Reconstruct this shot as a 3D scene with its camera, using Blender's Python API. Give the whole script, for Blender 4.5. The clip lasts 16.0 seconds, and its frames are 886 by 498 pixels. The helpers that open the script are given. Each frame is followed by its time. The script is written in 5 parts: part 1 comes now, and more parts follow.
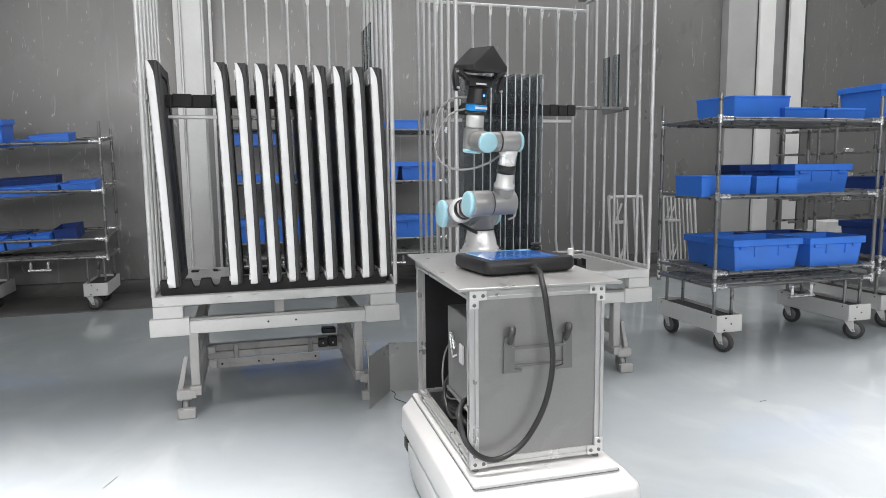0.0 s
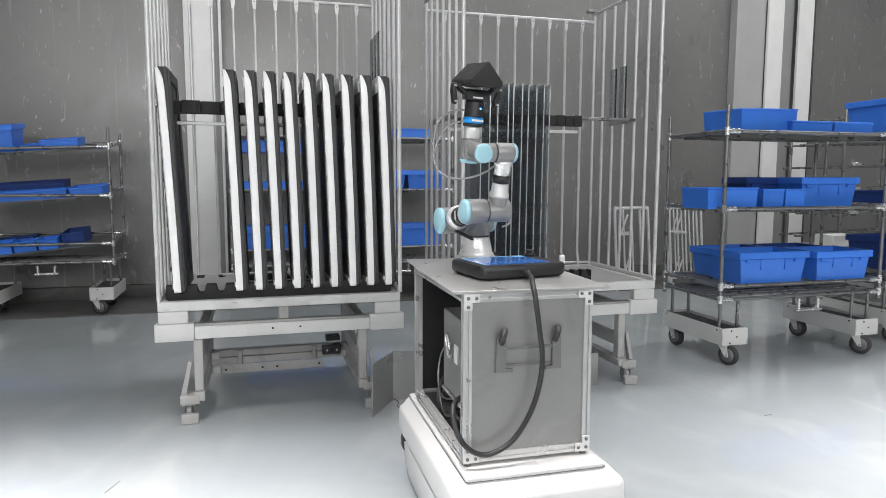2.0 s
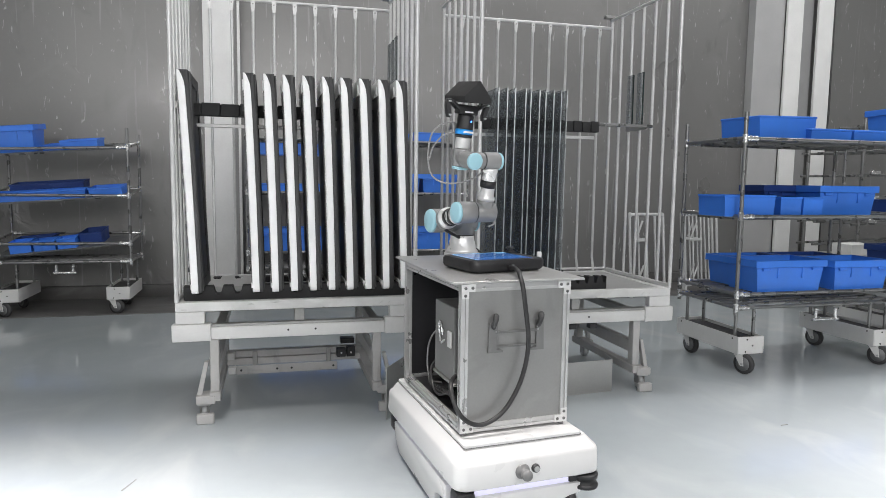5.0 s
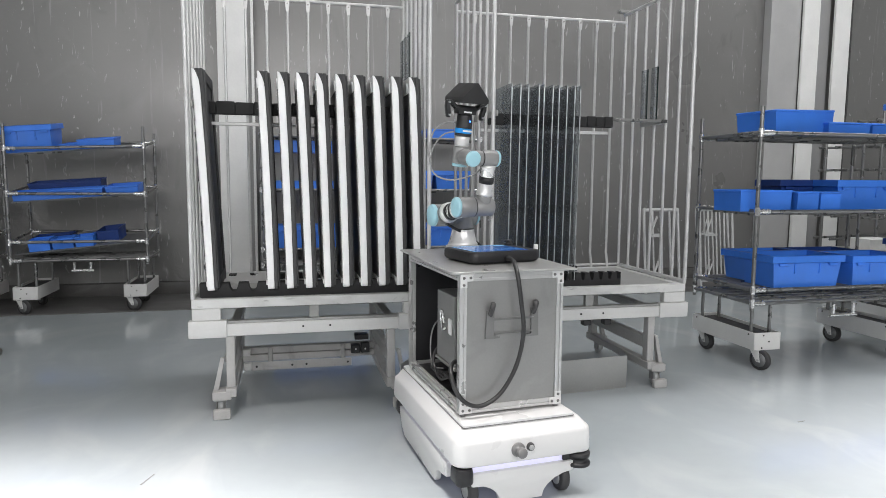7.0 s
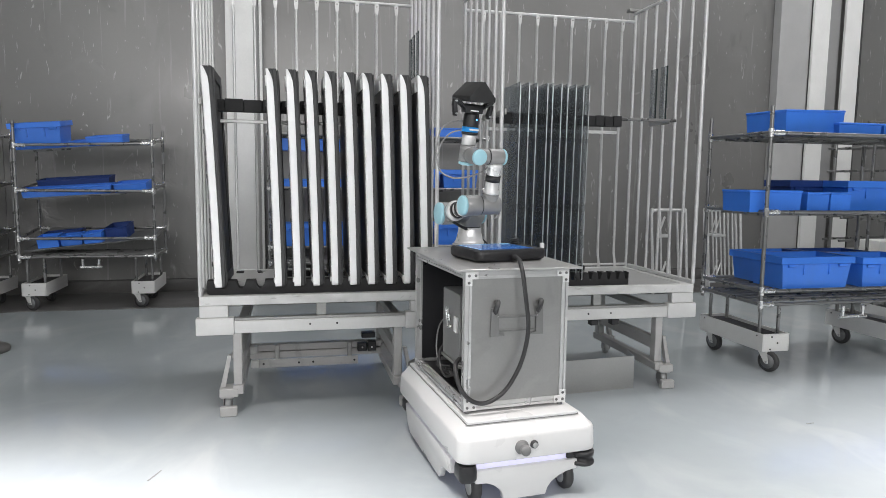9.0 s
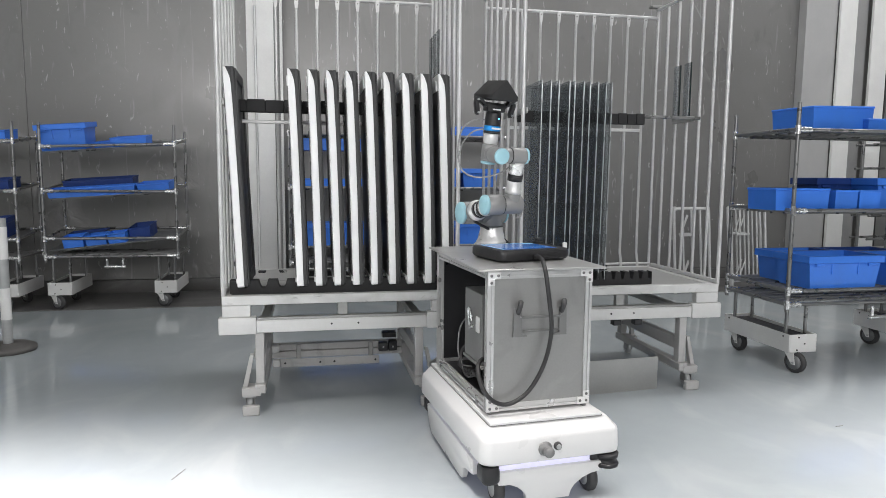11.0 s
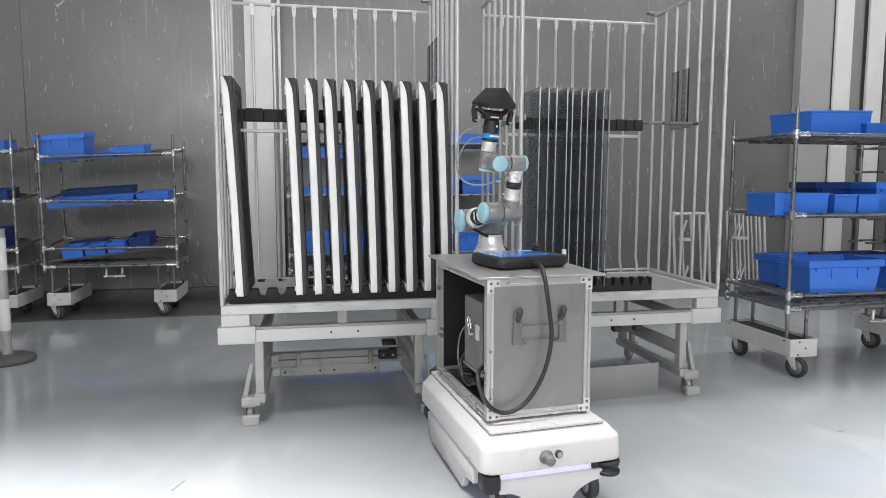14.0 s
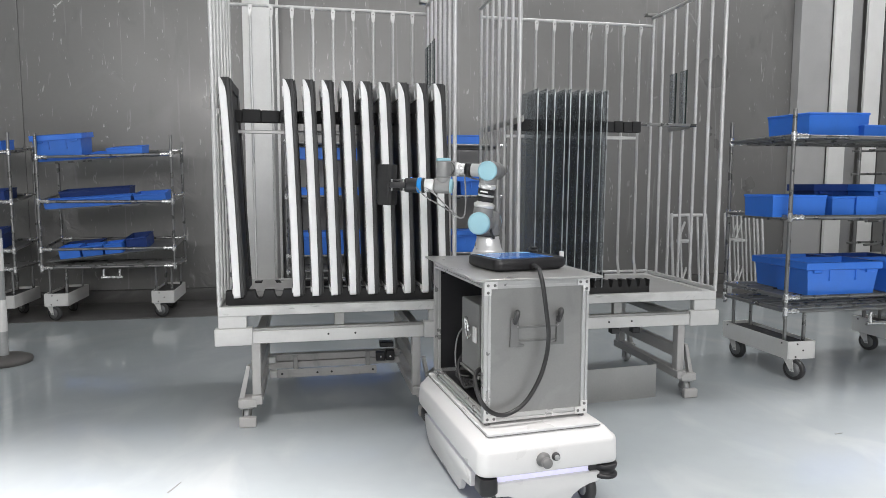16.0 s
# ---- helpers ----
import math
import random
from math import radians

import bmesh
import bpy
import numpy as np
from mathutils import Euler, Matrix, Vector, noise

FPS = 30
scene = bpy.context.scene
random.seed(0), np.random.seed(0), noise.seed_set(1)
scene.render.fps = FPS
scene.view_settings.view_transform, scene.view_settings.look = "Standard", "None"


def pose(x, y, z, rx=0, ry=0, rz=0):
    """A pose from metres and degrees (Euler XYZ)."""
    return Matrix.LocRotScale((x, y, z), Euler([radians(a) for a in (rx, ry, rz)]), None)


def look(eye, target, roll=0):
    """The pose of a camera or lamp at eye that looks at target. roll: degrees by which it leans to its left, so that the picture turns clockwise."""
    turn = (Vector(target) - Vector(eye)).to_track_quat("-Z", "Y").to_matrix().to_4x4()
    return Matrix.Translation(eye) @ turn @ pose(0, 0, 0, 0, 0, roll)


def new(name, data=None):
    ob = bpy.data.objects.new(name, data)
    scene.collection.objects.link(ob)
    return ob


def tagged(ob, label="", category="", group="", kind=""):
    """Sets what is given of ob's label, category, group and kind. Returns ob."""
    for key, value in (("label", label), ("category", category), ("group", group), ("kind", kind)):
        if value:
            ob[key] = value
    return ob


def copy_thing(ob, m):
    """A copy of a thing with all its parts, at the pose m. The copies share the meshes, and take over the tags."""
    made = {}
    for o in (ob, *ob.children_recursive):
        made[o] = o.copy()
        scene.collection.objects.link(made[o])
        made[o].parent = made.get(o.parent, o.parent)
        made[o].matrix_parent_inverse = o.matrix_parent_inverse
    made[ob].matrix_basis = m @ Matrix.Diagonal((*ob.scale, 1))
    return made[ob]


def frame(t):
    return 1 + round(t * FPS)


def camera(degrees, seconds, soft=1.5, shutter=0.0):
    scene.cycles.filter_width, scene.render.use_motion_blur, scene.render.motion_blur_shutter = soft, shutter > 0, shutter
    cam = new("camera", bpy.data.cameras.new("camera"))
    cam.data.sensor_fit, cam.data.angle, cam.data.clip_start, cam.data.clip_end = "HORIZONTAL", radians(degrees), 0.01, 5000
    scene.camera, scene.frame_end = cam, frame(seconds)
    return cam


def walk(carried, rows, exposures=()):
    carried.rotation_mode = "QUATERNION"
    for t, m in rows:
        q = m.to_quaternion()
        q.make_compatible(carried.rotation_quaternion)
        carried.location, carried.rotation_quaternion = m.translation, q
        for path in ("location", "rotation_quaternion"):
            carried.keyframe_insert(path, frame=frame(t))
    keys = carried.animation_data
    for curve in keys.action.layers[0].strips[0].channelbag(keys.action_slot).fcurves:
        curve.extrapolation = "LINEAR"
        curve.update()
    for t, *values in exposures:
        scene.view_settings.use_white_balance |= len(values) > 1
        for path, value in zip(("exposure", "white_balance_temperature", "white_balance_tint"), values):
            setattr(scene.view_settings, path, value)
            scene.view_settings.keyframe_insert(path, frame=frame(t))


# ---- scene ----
cam = camera(67.5, 16.0, 0.6)
PATH = [
    (0, (0.044, -0.019, 1.322), (0.593, 1.89, 1.087), -0.6),
    (0.5, (0.042, -0.019, 1.321), (0.589, 1.891, 1.092), -0.2),
    (1, (0.042, -0.018, 1.328), (0.584, 1.894, 1.109), -0.5),
    (1.5, (0.041, -0.016, 1.326), (0.581, 1.898, 1.117), -0.2),
    (2, (0.043, -0.02, 1.321), (0.578, 1.896, 1.113), 0.1),
    (2.5, (0.041, -0.021, 1.326), (0.563, 1.899, 1.122), 0.4),
    (3, (0.036, -0.02, 1.322), (0.554, 1.901, 1.121), 0.5),
    (3.5, (0.036, -0.017, 1.324), (0.556, 1.904, 1.123), 0.3),
    (4, (0.031, -0.018, 1.326), (0.548, 1.905, 1.132), 0.4),
    (6.5, (0.018, -0.027, 1.323), (0.486, 1.906, 1.116), 0.6),
    (7, (0.019, -0.027, 1.325), (0.48, 1.908, 1.117), 0.4),
    (7.5, (0.015, -0.023, 1.329), (0.469, 1.913, 1.117), 0.7),
    (8, (0.011, -0.021, 1.323), (0.455, 1.918, 1.114), 0.7),
    (8.5, (0.01, -0.022, 1.323), (0.454, 1.917, 1.113), 0.7),
    (9, (0.013, -0.02, 1.32), (0.456, 1.919, 1.11), 0.7),
    (11.5, (0.0, 0.001, 1.324), (0.38, 1.953, 1.11), 0.5),
    (12, (0.0, 0.001, 1.328), (0.38, 1.953, 1.116), 0.6),
    (12.5, (0.0, 0.0, 1.329), (0.389, 1.952, 1.128), -0.3),
    (13, (0.006, -0.001, 1.33), (0.4, 1.95, 1.133), -0.0),
    (13.5, (0.008, 0.0, 1.329), (0.397, 1.953, 1.137), 0.0),
    (14, (0.006, 0.004, 1.329), (0.395, 1.956, 1.134), 0.0),
    (14.5, (0.011, 0.008, 1.329), (0.402, 1.96, 1.131), -0.2),
    (15, (0.014, 0.01, 1.33), (0.406, 1.961, 1.13), -0.2),
    (15.5, (0.011, 0.008, 1.328), (0.408, 1.958, 1.128), -0.2),
    (16, (0.013, 0.008, 1.332), (0.406, 1.959, 1.14), 0.1),
]
walk(cam, [(t, look(eye, target, roll)) for t, eye, target, roll in PATH])


# ---- world and light ----
world = bpy.data.worlds.new("hall_world")
scene.world = world
world.use_nodes = True
world.node_tree.nodes["Background"].inputs[0].default_value = (0.8, 0.88, 1.0, 1)
world.node_tree.nodes["Background"].inputs[1].default_value = 0.3


def area_lamp(name, m, sx, sy, watts, color, spread=180):
    data = bpy.data.lights.new(name, "AREA")
    data.shape, data.size, data.size_y, data.energy, data.color, data.spread = "RECTANGLE", sx, sy, watts, color, radians(spread)
    ob = new(name, data)
    ob.matrix_world = m
    return ob


# roof light bands over the aisle and the trolleys, and the window wall behind the camera
area_lamp("roof_light_near", look((-4.0, 1.75, 5.7), (-4.0, 1.7, 0)), 7.8, 0.7, 385, (1.0, 0.95, 0.93), 46)
area_lamp("roof_light_near", look((5.7, 1.7, 5.7), (5.7, 1.65, 0)), 7.4, 0.7, 175, (1.0, 0.95, 0.93), 46)
area_lamp("roof_light_middle", look((1.2, 5.7, 5.9), (1.2, 5.2, 0)), 6.0, 0.8, 40, (1.0, 0.995, 0.99))
area_lamp("roof_light_far", look((5.4, 4.7, 5.9), (5.4, 5.2, 0)), 9.0, 0.6, 200, (1.0, 0.995, 0.99))
area_lamp("window_light", look((0.5, -5.9, 4.3), (1.2, 6, 1.3)), 12.0, 2.5, 525, (1.0, 0.98, 0.97))
scene.view_settings.exposure = 0.0


# ---- materials ----
def mat(name, color, rough=0.5, metal=0.0, var=0.12, scale=6.0, fine=60.0, bump=0.05, rvar=0.1, island=0.0, stretch=(1, 1, 1), coat=0.0, distance=0.004):
    m = bpy.data.materials.new(name)
    m.use_nodes = True
    nt = m.node_tree
    N, L = nt.nodes, nt.links
    b = N["Principled BSDF"]
    co = N.new("ShaderNodeTexCoord")
    mp = N.new("ShaderNodeMapping")
    mp.inputs["Scale"].default_value = stretch
    L.new(co.outputs["Object"], mp.inputs["Vector"])
    n1 = N.new("ShaderNodeTexNoise")
    n1.inputs["Scale"].default_value, n1.inputs["Detail"].default_value = scale, 5
    n2 = N.new("ShaderNodeTexNoise")
    n2.inputs["Scale"].default_value, n2.inputs["Detail"].default_value = fine, 3
    for n in (n1, n2):
        L.new(mp.outputs["Vector"], n.inputs["Vector"])
    mixn = N.new("ShaderNodeMath")
    mixn.operation = "MULTIPLY_ADD"
    mixn.inputs[1].default_value = 0.35
    L.new(n2.outputs["Fac"], mixn.inputs[0])
    L.new(n1.outputs["Fac"], mixn.inputs[2])
    ramp = N.new("ShaderNodeMapRange")
    ramp.inputs[1].default_value, ramp.inputs[2].default_value = 0.35, 1.0
    ramp.inputs[3].default_value, ramp.inputs[4].default_value = 1 - var, 1 + var
    L.new(mixn.outputs[0], ramp.inputs[0])
    last = ramp.outputs[0]
    if island:
        info = N.new("ShaderNodeObjectInfo")
        r2 = N.new("ShaderNodeMapRange")
        r2.inputs[3].default_value, r2.inputs[4].default_value = 1 - island, 1 + island
        L.new(info.outputs["Random"], r2.inputs[0])
        mu = N.new("ShaderNodeMath")
        mu.operation = "MULTIPLY"
        L.new(last, mu.inputs[0])
        L.new(r2.outputs[0], mu.inputs[1])
        last = mu.outputs[0]
    vm = N.new("ShaderNodeVectorMath")
    vm.operation = "SCALE"
    vm.inputs[0].default_value = color
    L.new(last, vm.inputs["Scale"])
    L.new(vm.outputs[0], b.inputs["Base Color"])
    rr = N.new("ShaderNodeMapRange")
    rr.inputs[1].default_value, rr.inputs[2].default_value = 0.3, 0.75
    rr.inputs[3].default_value, rr.inputs[4].default_value = max(0.02, rough - rvar), min(1, rough + rvar)
    L.new(n1.outputs["Fac"], rr.inputs[0])
    L.new(rr.outputs[0], b.inputs["Roughness"])
    b.inputs["Metallic"].default_value = metal
    b.inputs["Coat Weight"].default_value = coat
    b.inputs["Coat Roughness"].default_value = 0.12
    if bump:
        bp = N.new("ShaderNodeBump")
        bp.inputs["Strength"].default_value, bp.inputs["Distance"].default_value = bump, distance
        L.new(mixn.outputs[0], bp.inputs["Height"])
        L.new(bp.outputs["Normal"], b.inputs["Normal"])
    return m


def glow(name, color, strength, base=(0.02, 0.05, 0.2)):
    m = mat(name, base, 0.15, bump=0)
    b = m.node_tree.nodes["Principled BSDF"]
    b.inputs["Emission Color"].default_value = (*color, 1)
    b.inputs["Emission Strength"].default_value = strength
    return m


M_FLOOR = mat("grey_green_epoxy", (0.375, 0.41, 0.428), 0.10, var=0.06, scale=0.7, fine=9, bump=0.03, rvar=0.04, distance=0.002)
M_TRAY = mat("dull_grey_tray", (0.36, 0.36, 0.355), 0.45, 0.2, var=0.12, scale=5)
M_CARRIER = mat("dark_grey_sheet", (0.2, 0.2, 0.2), 0.42, 0.4, var=0.1, scale=9)
M_WALL = mat("grey_sheet_metal", (0.208, 0.205, 0.202), 0.36, 0.22, var=0.05, scale=0.8, fine=22, bump=0.35, rvar=0.1, island=0.0, distance=0.006)
def noise_patches(m, pale, scale, lo, hi, amount, stretch):
    """Patches of another tone in a noise shape of their own over a base colour: stains, rubbed marks, painted glints.
    """
    nt = m.node_tree
    N, L = nt.nodes, nt.links
    b = N["Principled BSDF"]
    old = b.inputs["Base Color"].links[0].from_socket
    co, mp, n, r, mx = (N.new("ShaderNode" + k) for k in ("TexCoord", "Mapping", "TexNoise", "MapRange", "Mix"))
    mp.inputs["Scale"].default_value = stretch
    n.inputs["Scale"].default_value, n.inputs["Detail"].default_value, n.inputs["Distortion"].default_value = scale, 9, 1.2
    r.inputs[1].default_value, r.inputs[2].default_value, r.inputs[3].default_value, r.inputs[4].default_value = lo, hi, 0, amount
    mx.data_type = "RGBA"
    mx.inputs[7].default_value = (*pale, 1)
    for a, c in ((co.outputs["Object"], mp.inputs[0]), (mp.outputs[0], n.inputs["Vector"]), (n.outputs["Fac"], r.inputs[0]), (r.outputs[0], mx.inputs[0]), (old, mx.inputs[6]), (mx.outputs[2], b.inputs["Base Color"])):
        L.new(a, c)


# pale wall patches: rubbed marks, and lamp reflections painted into the colour
noise_patches(M_WALL, (0.5, 0.5, 0.49), 5.0, 0.68, 0.76, 0.6, (1, 1, 0.5))
noise_patches(M_WALL, (0.27, 0.27, 0.268), 1.6, 0.55, 0.75, 0.35, (1, 1, 0.8))
noise_patches(M_WALL, (0.12, 0.12, 0.12), 3.0, 0.60, 0.72, 0.3, (1, 1, 0.5))
noise_patches(M_WALL, (0.42, 0.42, 0.415), 16.0, 0.64, 0.70, 0.3, (1, 1, 0.045))
noise_patches(M_WALL, (0.6, 0.6, 0.59), 8.0, 0.735, 0.765, 0.8, (1, 1, 0.7))
noise_patches(M_WALL, (0.52, 0.52, 0.51), 22.0, 0.66, 0.70, 0.6, (1, 1, 0.22))


def dents(m):
    """Wrinkled, dented sheet low on the wall, where trolleys have knocked against it."""
    nt = m.node_tree
    N, L = nt.nodes, nt.links
    b = N["Principled BSDF"]
    old = b.inputs["Normal"].links[0].from_socket
    co, sp, n, n2, rz, rx, rn, m1, m2, m3, bu = (N.new("ShaderNode" + k) for k in ("TexCoord", "SeparateXYZ", "TexNoise", "TexNoise", "MapRange", "MapRange", "MapRange", "Math", "Math", "Math", "Bump"))
    n.inputs["Scale"].default_value, n.inputs["Detail"].default_value, n.inputs["Distortion"].default_value = 7.5, 3.5, 0.9
    n2.inputs["Scale"].default_value, n2.inputs["Detail"].default_value = 1.3, 2
    for r, lo, hi in ((rz, 1.9, 1.0), (rx, -0.6, -1.3), (rn, 0.5, 0.64)):
        r.inputs[1].default_value, r.inputs[2].default_value, r.inputs[3].default_value, r.inputs[4].default_value = lo, hi, 0.04, 1
    for k in (m1, m2, m3):
        k.operation = "MULTIPLY"
    bu.inputs["Strength"].default_value, bu.inputs["Distance"].default_value = 1.0, 0.02
    for a, c in ((co.outputs["Object"], sp.inputs[0]), (co.outputs["Object"], n.inputs["Vector"]), (co.outputs["Object"], n2.inputs["Vector"]), (sp.outputs[2], rz.inputs[0]), (sp.outputs[0], rx.inputs[0]), (n2.outputs["Fac"], rn.inputs[0]),
                 (rz.outputs[0], m1.inputs[0]), (rx.outputs[0], m1.inputs[1]), (m1.outputs[0], m2.inputs[0]), (rn.outputs[0], m2.inputs[1]), (m2.outputs[0], m3.inputs[0]), (n.outputs["Fac"], m3.inputs[1]),
                 (m3.outputs[0], bu.inputs["Height"]), (old, bu.inputs["Normal"]), (bu.outputs[0], b.inputs["Normal"])):
        L.new(a, c)


dents(M_WALL)
M_SKIRT = mat("dark_kerb_concrete", (0.115, 0.113, 0.11), 0.55, var=0.3, scale=2.5, bump=0.15)
# darker, patchy grey for the floor next to the wall
M_STRIP = mat("dark_grey_floor_strip", (0.125, 0.122, 0.12), 0.42, var=0.25, scale=2.2, fine=30, bump=0.08, rvar=0.12)
noise_patches(M_STRIP, (0.2, 0.2, 0.195), 3.0, 0.52, 0.7, 0.5, (0.4, 1, 1))
noise_patches(M_SKIRT, (0.22, 0.22, 0.215), 4.0, 0.55, 0.7, 0.5, (0.4, 1, 1))
noise_patches(M_FLOOR, (0.56, 0.57, 0.575), 1.7, 0.5, 0.72, 0.35, (1, 0.6, 1))
noise_patches(M_FLOOR, (0.36, 0.40, 0.405), 0.5, 0.45, 0.75, 0.6, (1, 1, 1))
M_WALLDARK = mat("dark_joint", (0.08, 0.08, 0.08), 0.6)
M_PLAIN = mat("pale_plaster", (0.55, 0.55, 0.54), 0.8, var=0.06, scale=1.2, bump=0.1)
M_COLUMN = mat("white_column_paint", (0.8, 0.8, 0.79), 0.5, var=0.08, scale=3, bump=0.08)
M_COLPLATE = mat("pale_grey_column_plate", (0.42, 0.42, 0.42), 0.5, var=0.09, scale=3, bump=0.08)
# Grey of the column webs: the recess's shade put into the colour.
M_COLSHADE = mat("shaded_column_web", (0.3, 0.3, 0.3), 0.5, var=0.1, scale=3)
M_ROD = mat("galvanised_rod", (0.6, 0.6, 0.6), 0.38, 0.3, var=0.15, scale=9, bump=0.05)
M_RACK = mat("pale_grey_rack_paint", (0.58, 0.58, 0.575), 0.45, var=0.08, scale=5, bump=0.06)
noise_patches(M_RACK, (0.3, 0.3, 0.295), 4.0, 0.55, 0.72, 0.5, (0.5, 1, 1))
noise_patches(M_RACK, (0.16, 0.16, 0.155), 14.0, 0.66, 0.74, 0.6, (0.5, 1, 1))
M_RACKLOW = mat("worn_grey_rack_paint", (0.43, 0.425, 0.42), 0.45, var=0.12, scale=5, bump=0.08)
noise_patches(M_RACKLOW, (0.2, 0.2, 0.195), 6.0, 0.55, 0.7, 0.5, (1, 1, 0.6))
M_RACKDK = mat("dull_steel_beam", (0.32, 0.32, 0.31), 0.4, 0.5, var=0.15, scale=7)
M_FOAM = mat("black_foam", (0.022, 0.022, 0.023), 0.8, var=0.3, scale=15, bump=0.2)
M_PWHITE = mat("white_panel_skin", (0.9, 0.9, 0.9), 0.35, var=0.03, scale=4, bump=0.02)
M_PBLACK = mat("black_panel_frame", (0.048, 0.048, 0.049), 0.6, var=0.2, scale=8, bump=0.05)
M_PIN = mat("panel_inside_shade", (0.10, 0.10, 0.10), 0.45, var=0.3, scale=10)
M_SHEET = bpy.data.materials.new("dark_tinted_glass")
M_SHEET.use_nodes = True
_n, _l = M_SHEET.node_tree.nodes, M_SHEET.node_tree.links
_n.clear()
_o, _mx, _tr, _gl = (_n.new("ShaderNode" + k) for k in ("OutputMaterial", "MixShader", "BsdfTransparent", "BsdfGlossy"))
_tr.inputs[0].default_value = (0.88, 0.90, 0.91, 1)
_gl.inputs[0].default_value, _gl.inputs["Roughness"].default_value = (0.35, 0.38, 0.40, 1), 0.3
_df = _n.new("ShaderNodeBsdfDiffuse")
_df.inputs[0].default_value = (0.34, 0.355, 0.365, 1)
_m2 = _n.new("ShaderNodeMixShader")
_m2.inputs[0].default_value = 0.5
_mx.inputs[0].default_value = 0.34
for _a, _b in ((_gl.outputs[0], _m2.inputs[1]), (_df.outputs[0], _m2.inputs[2]), (_tr.outputs[0], _mx.inputs[1]), (_m2.outputs[0], _mx.inputs[2]), (_mx.outputs[0], _o.inputs[0])):
    _l.new(_a, _b)
M_EDGE = mat("bright_sheet_edge", (0.36, 0.38, 0.39), 0.3, 0.5, bump=0)
M_BLUE = mat("blue_crate_plastic", (0.042, 0.195, 0.74), 0.4, var=0.08, scale=7, bump=0.04, island=0.12)
M_NAVY = mat("dark_blue_crate_plastic", (0.012, 0.045, 0.22), 0.45, var=0.1, scale=7, bump=0.04)
M_PIPE = mat("grey_steel_pipe", (0.25, 0.25, 0.25), 0.32, 0.7, var=0.12, scale=8)
M_JOINT = mat("bright_pipe_joint", (0.72, 0.72, 0.72), 0.25, 0.85, var=0.15, scale=30)
M_DECK = mat("dull_grey_shelf_deck", (0.18, 0.185, 0.19), 0.4, 0.3, var=0.15, scale=5)
M_BUMP = mat("pale_bumper_plate", (0.66, 0.66, 0.65), 0.4, var=0.07, scale=5)
M_TYRE = mat("dark_grey_rubber", (0.05, 0.05, 0.052), 0.6, var=0.2, scale=20)
M_HUBDK = mat("dark_wheel_hub", (0.17, 0.175, 0.18), 0.42, 0.2, var=0.2, scale=20)
M_FOOT = mat("dark_rubber_foot", (0.1, 0.096, 0.092), 0.55, var=0.2, scale=9)
M_HUB = mat("grey_wheel_hub", (0.42, 0.43, 0.43), 0.4, 0.3, var=0.15, scale=20)
M_ALU = mat("aluminium_profile", (0.58, 0.58, 0.58), 0.34, 0.55, var=0.07, scale=12, bump=0.02)
M_ALUDK = mat("profile_groove", (0.18, 0.18, 0.18), 0.5, 0.5)
M_APANEL = mat("brushed_aluminium_panel", (0.3, 0.3, 0.295), 0.4, 0.5, var=0.09, scale=4, fine=120, bump=0.03)
M_TABLE = mat("brushed_aluminium_plate", (0.48, 0.48, 0.475), 0.36, 0.55, var=0.07, scale=5, fine=140, bump=0.03)
# near-black for the cabinet's inside: its shade is put into the colour
M_SHADE = mat("cabinet_inside_shade", (0.025, 0.025, 0.027), 0.35, var=0.2)
M_BOX = mat("grey_control_box", (0.2, 0.2, 0.2), 0.45, 0.2, var=0.1, scale=9)
noise_patches(M_APANEL, (0.4, 0.4, 0.39), 3.0, 0.5, 0.68, 0.5, (1, 1, 1))
noise_patches(M_APANEL, (0.2, 0.2, 0.2), 5.0, 0.58, 0.7, 0.35, (1, 1, 0.6))
M_SHELL = mat("white_robot_shell", (0.71, 0.71, 0.71), 0.34, var=0.02, scale=4, bump=0, coat=0.3)
M_BLACK = mat("black_plastic", (0.018, 0.018, 0.02), 0.4, var=0.2, scale=12, bump=0.04)
M_RUBBER = mat("black_cable_rubber", (0.025, 0.025, 0.026), 0.45, var=0.2, scale=20)
M_UGREY = mat("satin_grey_joint", (0.29, 0.29, 0.29), 0.4, 0.3, var=0.06, scale=9, bump=0.02)
M_UTUBE = mat("silver_arm_tube", (0.78, 0.78, 0.78), 0.34, 0.45, var=0.06, scale=9, bump=0.02)
M_CAP = mat("pale_blue_cap", (0.36, 0.62, 0.71), 0.4, var=0.05, scale=9, bump=0.02)
M_BAND = mat("bright_blue_band", (0.01, 0.28, 0.75), 0.4, var=0.05)
M_KNOB = mat("grey_knob", (0.19, 0.19, 0.19), 0.4, var=0.1)
M_STEEL = mat("stainless_sheet", (0.42, 0.42, 0.41), 0.35, 0.6, var=0.12, scale=3, fine=90, bump=0.03)
M_HOSE = mat("pale_grey_hose", (0.3, 0.3, 0.3), 0.5, var=0.1)
M_MARK = mat("grey_floor_scratch", (0.2, 0.2, 0.2), 0.6)
M_TEXT = mat("white_print", (0.75, 0.75, 0.75), 0.5, bump=0)
M_STRIPE = mat("white_post_band", (0.75, 0.75, 0.74), 0.5)
M_GLASSGREEN = mat("green_glass_edge", (0.014, 0.03, 0.03), 0.15)
M_SCREEN = glow("lit_blue_screen", (0.03, 0.17, 0.5), 0.34)
M_SCREENLT = glow("lit_pale_screen", (0.3, 0.65, 0.9), 0.7)
M_TILE = glow("lit_blue_tile", (0.05, 0.24, 0.62), 0.42)
M_LED = glow("violet_light_strip", (0.74, 0.72, 1.0), 0.45, (0.6, 0.6, 0.7))
